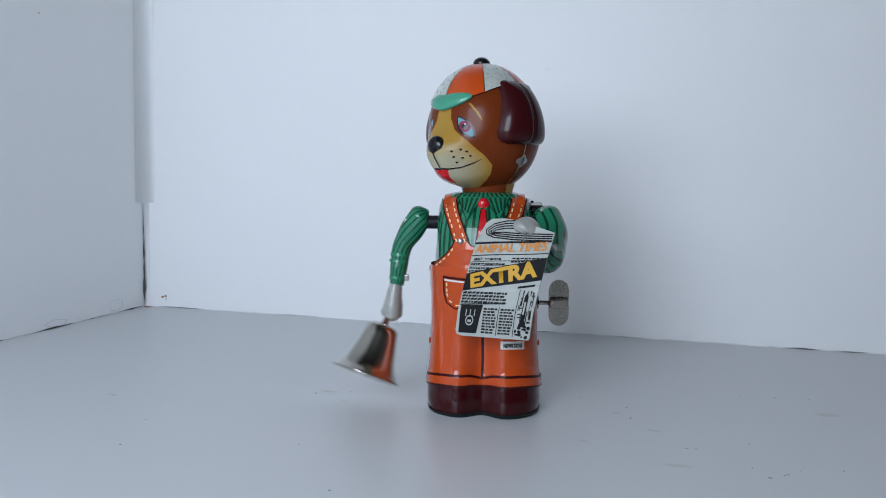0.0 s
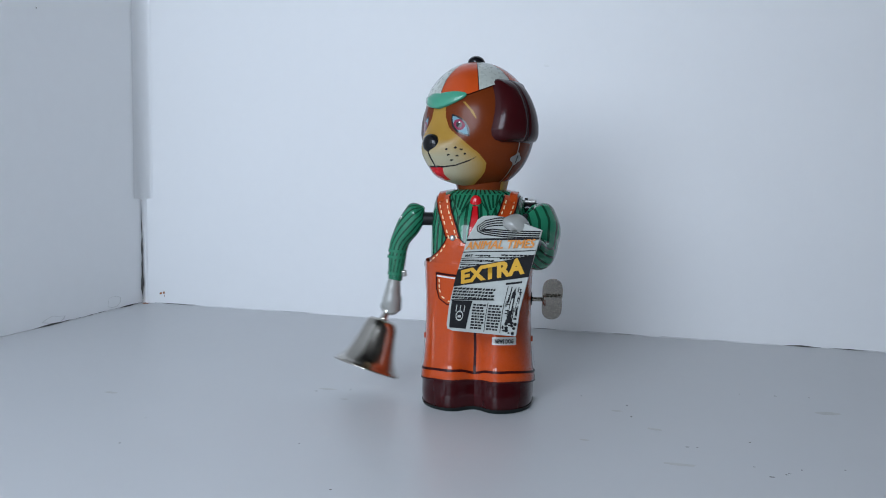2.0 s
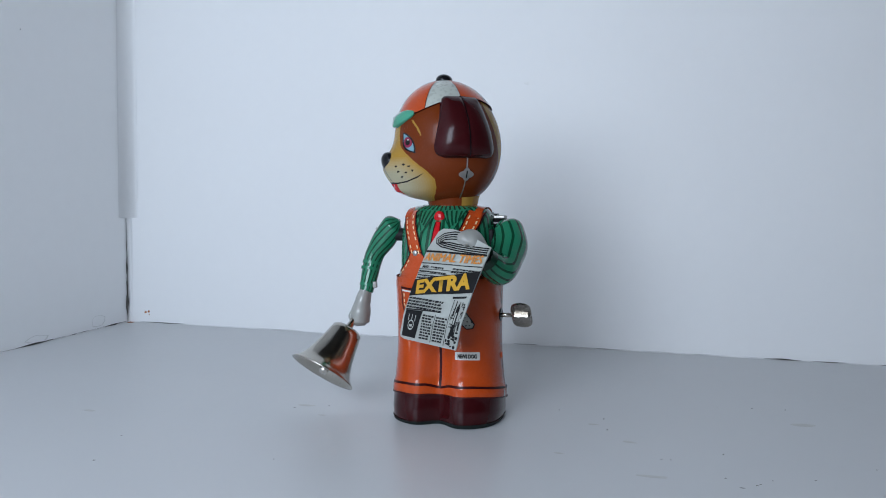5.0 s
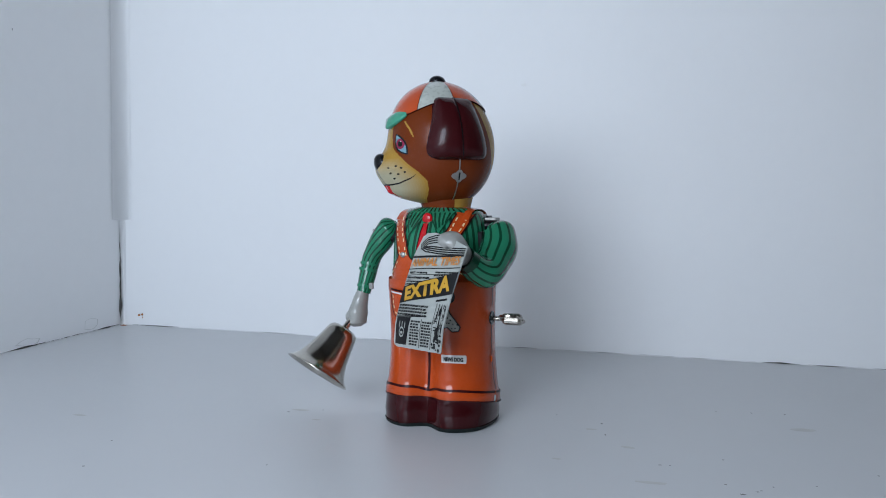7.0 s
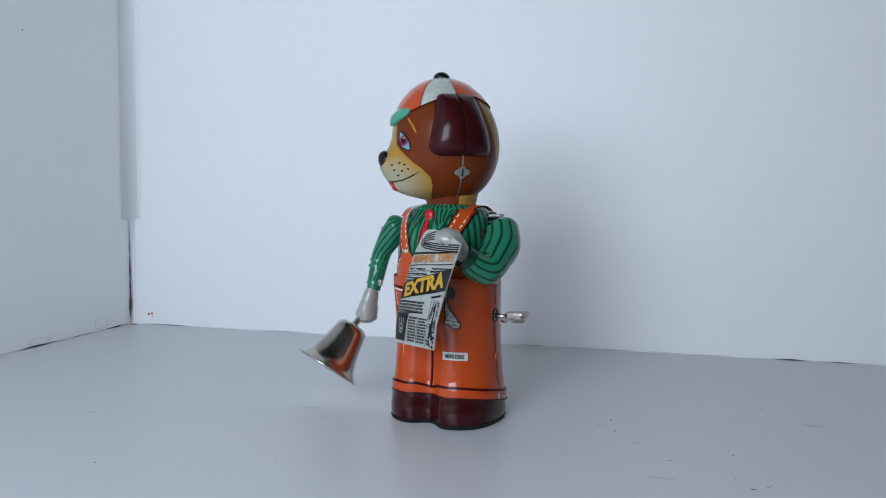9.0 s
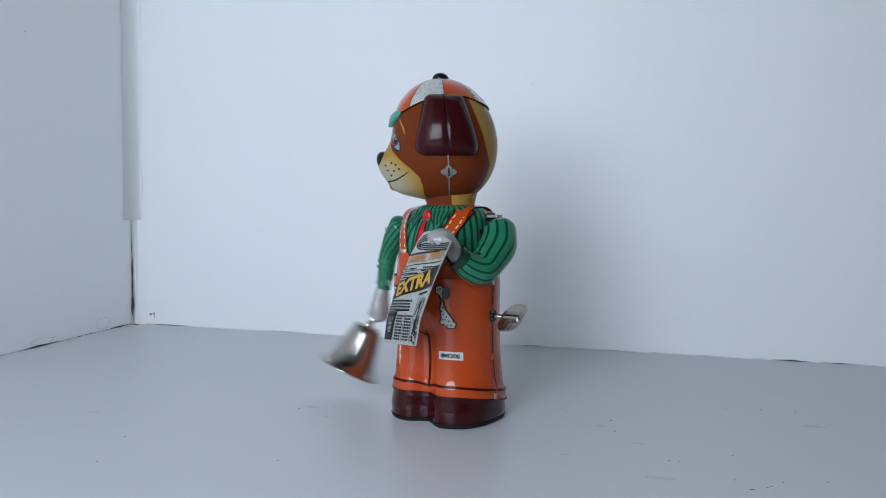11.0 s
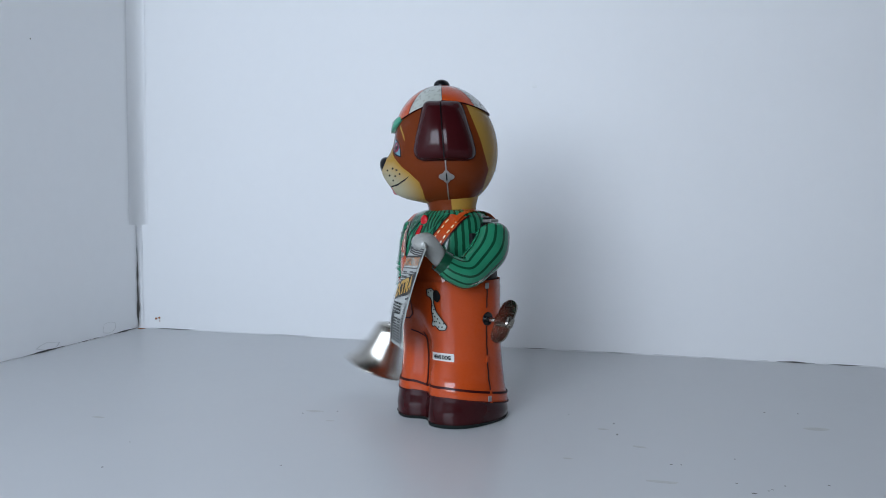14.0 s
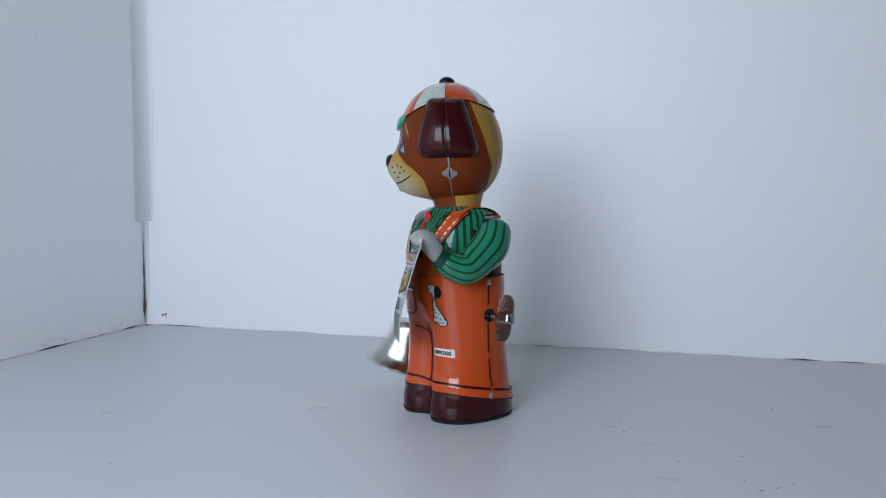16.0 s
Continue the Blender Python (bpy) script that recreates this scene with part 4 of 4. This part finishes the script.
banner = decal("banner", [[(.0, .475), (1.0, .335), (1.0, .520), (.0, .625)]], INK_DARK, paper, on_page, step=.08)
words("EXTRA", "headline", YELLOW, paper, lambda u, v: above(.115 + .82 * u - .055 * v, .602 - .108 * u - (.120 + .022 * u) * v), bold=0.05)
for y in (.632, .658, .684, .710):
    x = .02
    while x < .58:
        w = random.uniform(.02, .06)
        bar("small_print", x, y, x + w, y + .017, slope=-.004)
        x += w + random.uniform(.007, .012)
bar("rule", .02, .735, .62, .745, slope=-.02)
picture = decal("picture", [[(.035, .745), (.34, .738), (.30, .975), (.05, .975)]], INK_DARK, paper, on_page, step=.08)
ring_pts = [(.19 + .05 * math.cos(t), .87 + .038 * math.sin(t)) for t in [2 * math.pi * i / 16 for i in range(17)]]
ribbon("picture_ring", [Vector(q) for q in ring_pts], .012, PAPER, paper, above)
for x in (.13, .19, .25):
    bar("picture_bar", x - .006, .78, x + .006, .835, PAPER, above)
bar("picture_bar", .165, .865, .215, .885, PAPER, above)
for x0, x1 in ((.36, .53), (.57, .74)):
    for k in range(9):
        x = x0
        while x < x1 - .02:
            w = random.uniform(.02, .05)
            bar("small_print", x, .762 + .024 * k, min(x + w, x1), .762 + .024 * k + .015)
            x += w + random.uniform(.007, .012)
bar("column_rule", .545, .745, .553, .985)
bar("column_rule", .755, .600, .763, .985)
rocket = decal("rocket_picture", [[(.86, .62), (.885, .66), (.885, .84), (.91, .90), (.81, .90), (.835, .84), (.835, .66)]], INK, paper, on_page, step=.08)
decal("rocket_window", [[(.85, .70), (.872, .70), (.872, .80), (.85, .80)]], PAPER, paper, above, step=.08)
for k in range(16):
    x, y = random.uniform(.78, .96), random.uniform(.86, .98)
    decal("smoke_print", [ellipse(x, y, random.uniform(.010, .028), random.uniform(.006, .016), n=9)], INK, paper, on_page, step=.08)
for k in range(26):
    x, y = random.uniform(.775, .95), random.uniform(.60, .86)
    bar("engraving", x, y, x + random.uniform(.006, .014), y + random.uniform(.03, .08))
for k in range(9):
    x, y = random.choice((.79, .92)), .62 + .025 * k
    bar("small_print", x, y, x + random.uniform(.02, .05), y + .008)
bar("small_print", .72, .575, .93, .592, slope=-.02)

TOY = [
    (0, 0.3331, -0.1983, 8.1),
    (0.5, 0.3319, -0.1990, 7.3),
    (1, 0.3322, -0.1979, 6.1),
    (1.5, 0.3301, -0.1975, 8.6),
    (2, 0.3290, -0.1933, 5.0),
    (2.5, 0.3299, -0.1931, 3.2),
    (3, 0.3302, -0.1971, 3.6),
    (3.5, 0.3285, -0.1947, 1.5),
    (4, 0.3283, -0.1971, 0.1),
    (4.5, 0.3265, -0.1967, -1.8),
    (5, 0.3264, -0.1941, -3.9),
    (7.5, 0.3238, -0.1917, -12.3),
    (8, 0.3235, -0.1935, -12.9),
    (8.5, 0.3231, -0.1918, -15.3),
    (9, 0.3231, -0.1934, -16.6),
    (11.5, 0.3222, -0.1902, -25.1),
    (12, 0.3230, -0.1892, -29.6),
    (12.5, 0.3221, -0.1898, -30.2),
    (13, 0.3226, -0.1874, -34.7),
    (13.5, 0.3210, -0.1845, -32.5),
    (14, 0.3212, -0.1844, -34.2),
    (14.5, 0.3209, -0.1868, -33.6),
    (15, 0.3217, -0.1857, -37.3),
    (15.5, 0.3216, -0.1865, -36.7),
    (16, 0.3201, -0.1826, -39.0),
]
HEAD = [(0, -42.6), (0.5, -44.3), (1, -42.0), (1.5, -43.1), (2, -39.7), (2.5, -41.2), (3, -56.7), (3.5, -54.2), (4, -55.3), (4.5, -54.7), (5, -54.1), (7.5, -46.2), (8, -46.5), (8.5, -45.3), (9, -43.7), (11.5, -53.8), (12, -52.8), (12.5, -51.0), (13, -45.1), (13.5, -47.0), (14, -43.5), (14.5, -44.7), (15, -40.5), (15.5, -43.1), (16, -41.2)]
BEATS = [(0.05, 0), (2.4, 7), (4.0, 12), (9.02, 27), (11.4, 34), (12.73, 38), (15.75, 47), (16.42, 49)]


def beat(t):
    """Where the bell is in its to and fro: 1 out to the front, -1 to the back."""
    c = float(np.interp(t, [b[0] for b in BEATS], [b[1] for b in BEATS])) if t > 0.05 else (t - 0.05) * 3
    return math.cos(2 * math.pi * c)


def swing(t):
    """The bell arm's angle: above 0 swung out to the front, below 0 to the back."""
    return float(np.interp(t, [2.5, 4.5, 7.5, 9, 12], [-21, -20.5, -20.5, -20.5, -18])) + 18 * beat(t)


def motions():
    walk(toy, [(t, pose(x, y, 0, 0, -1.0, 0) @ pose(0, 0, 0, 0, 0, yaw)) for t, x, y, yaw in TOY])
    walk(head, [(t, pose(*(k * max(0, min(1, (t - 9) / 3)) for k in (-.0002, -.0014)), .1042 + .0011 * max(0, min(1, (t - 9) / 3)), 0, 0, a)) for t, a in HEAD])
    steps = [k / 30 for k in range(481)]
    # the arm hangs loose on its axle and lifts a little as it swings out
    lift = lambda t: float(np.interp(t, [2, 3], [0, .0015])) * max(beat(t), 0) + float(np.interp(t, [10, 12], [0, .0012]))
    at_shoulder = lambda t: Matrix.Translation(SHOULDER_R + Vector((float(np.interp(t, [2, 4], [-.0015, -.0008])), 0, lift(t)))) @ pose(0, 0, 0, 0, 0, -12) @ pose(0, 0, 0, -swing(t)) @ pose(0, 0, 0, 0, 0, 12)
    walk(bell_arm, [(t, at_shoulder(t)) for t in steps])
    # the bell also tips a little in the hand
    walk(bell, [(t, at_shoulder(t) @ Matrix.Translation(GRIP) @ pose(0, 0, 0, -(float(np.interp(t, [0, 3, 5, 9, 11.5], [3, 5, 8, 8, 4])) if beat(t) > 0 else 7) * beat(t)) @ Matrix.Translation(-GRIP)) for t in steps])
    at_left = Matrix.Translation(SHOULDER_L + Vector((-.0007, -.0012, -.0003)))
    walk(paper_arm, [(t, at_left) for t in (0, 16)])
    # the page tips sideways and then forward in the hand for a while
    hold = Matrix.Translation(Vector((.0200, -.0340, .0900)) - SHOULDER_L)
    PAGE = [(0, 0, 0), (2.4, 0, 0), (3.0, 0, 6), (4.5, 0, 6), (5.2, 0, 4), (6.4, 0, 1), (7.5, 0, -1), (8.5, 0, 0), (9.3, 0, 0), (10.4, -4, 0), (11.3, -8.5, 0), (11.7, -7.5, 0), (12.0, -4.5, 0), (12.3, -1.5, 0), (12.7, 0, 0), (16, 0, 0)]
    walk(paper, [(t, at_left @ hold @ pose(0, 0, 0, fore, side) @ hold.inverted()) for t, fore, side in PAGE])
    walk(key, [(t, pose(*KEY_AT, 0, 0, 5) @ pose(0, 0, 0, 10.5 * t)) for t in (0, 4, 8, 12, 16)])


motions()
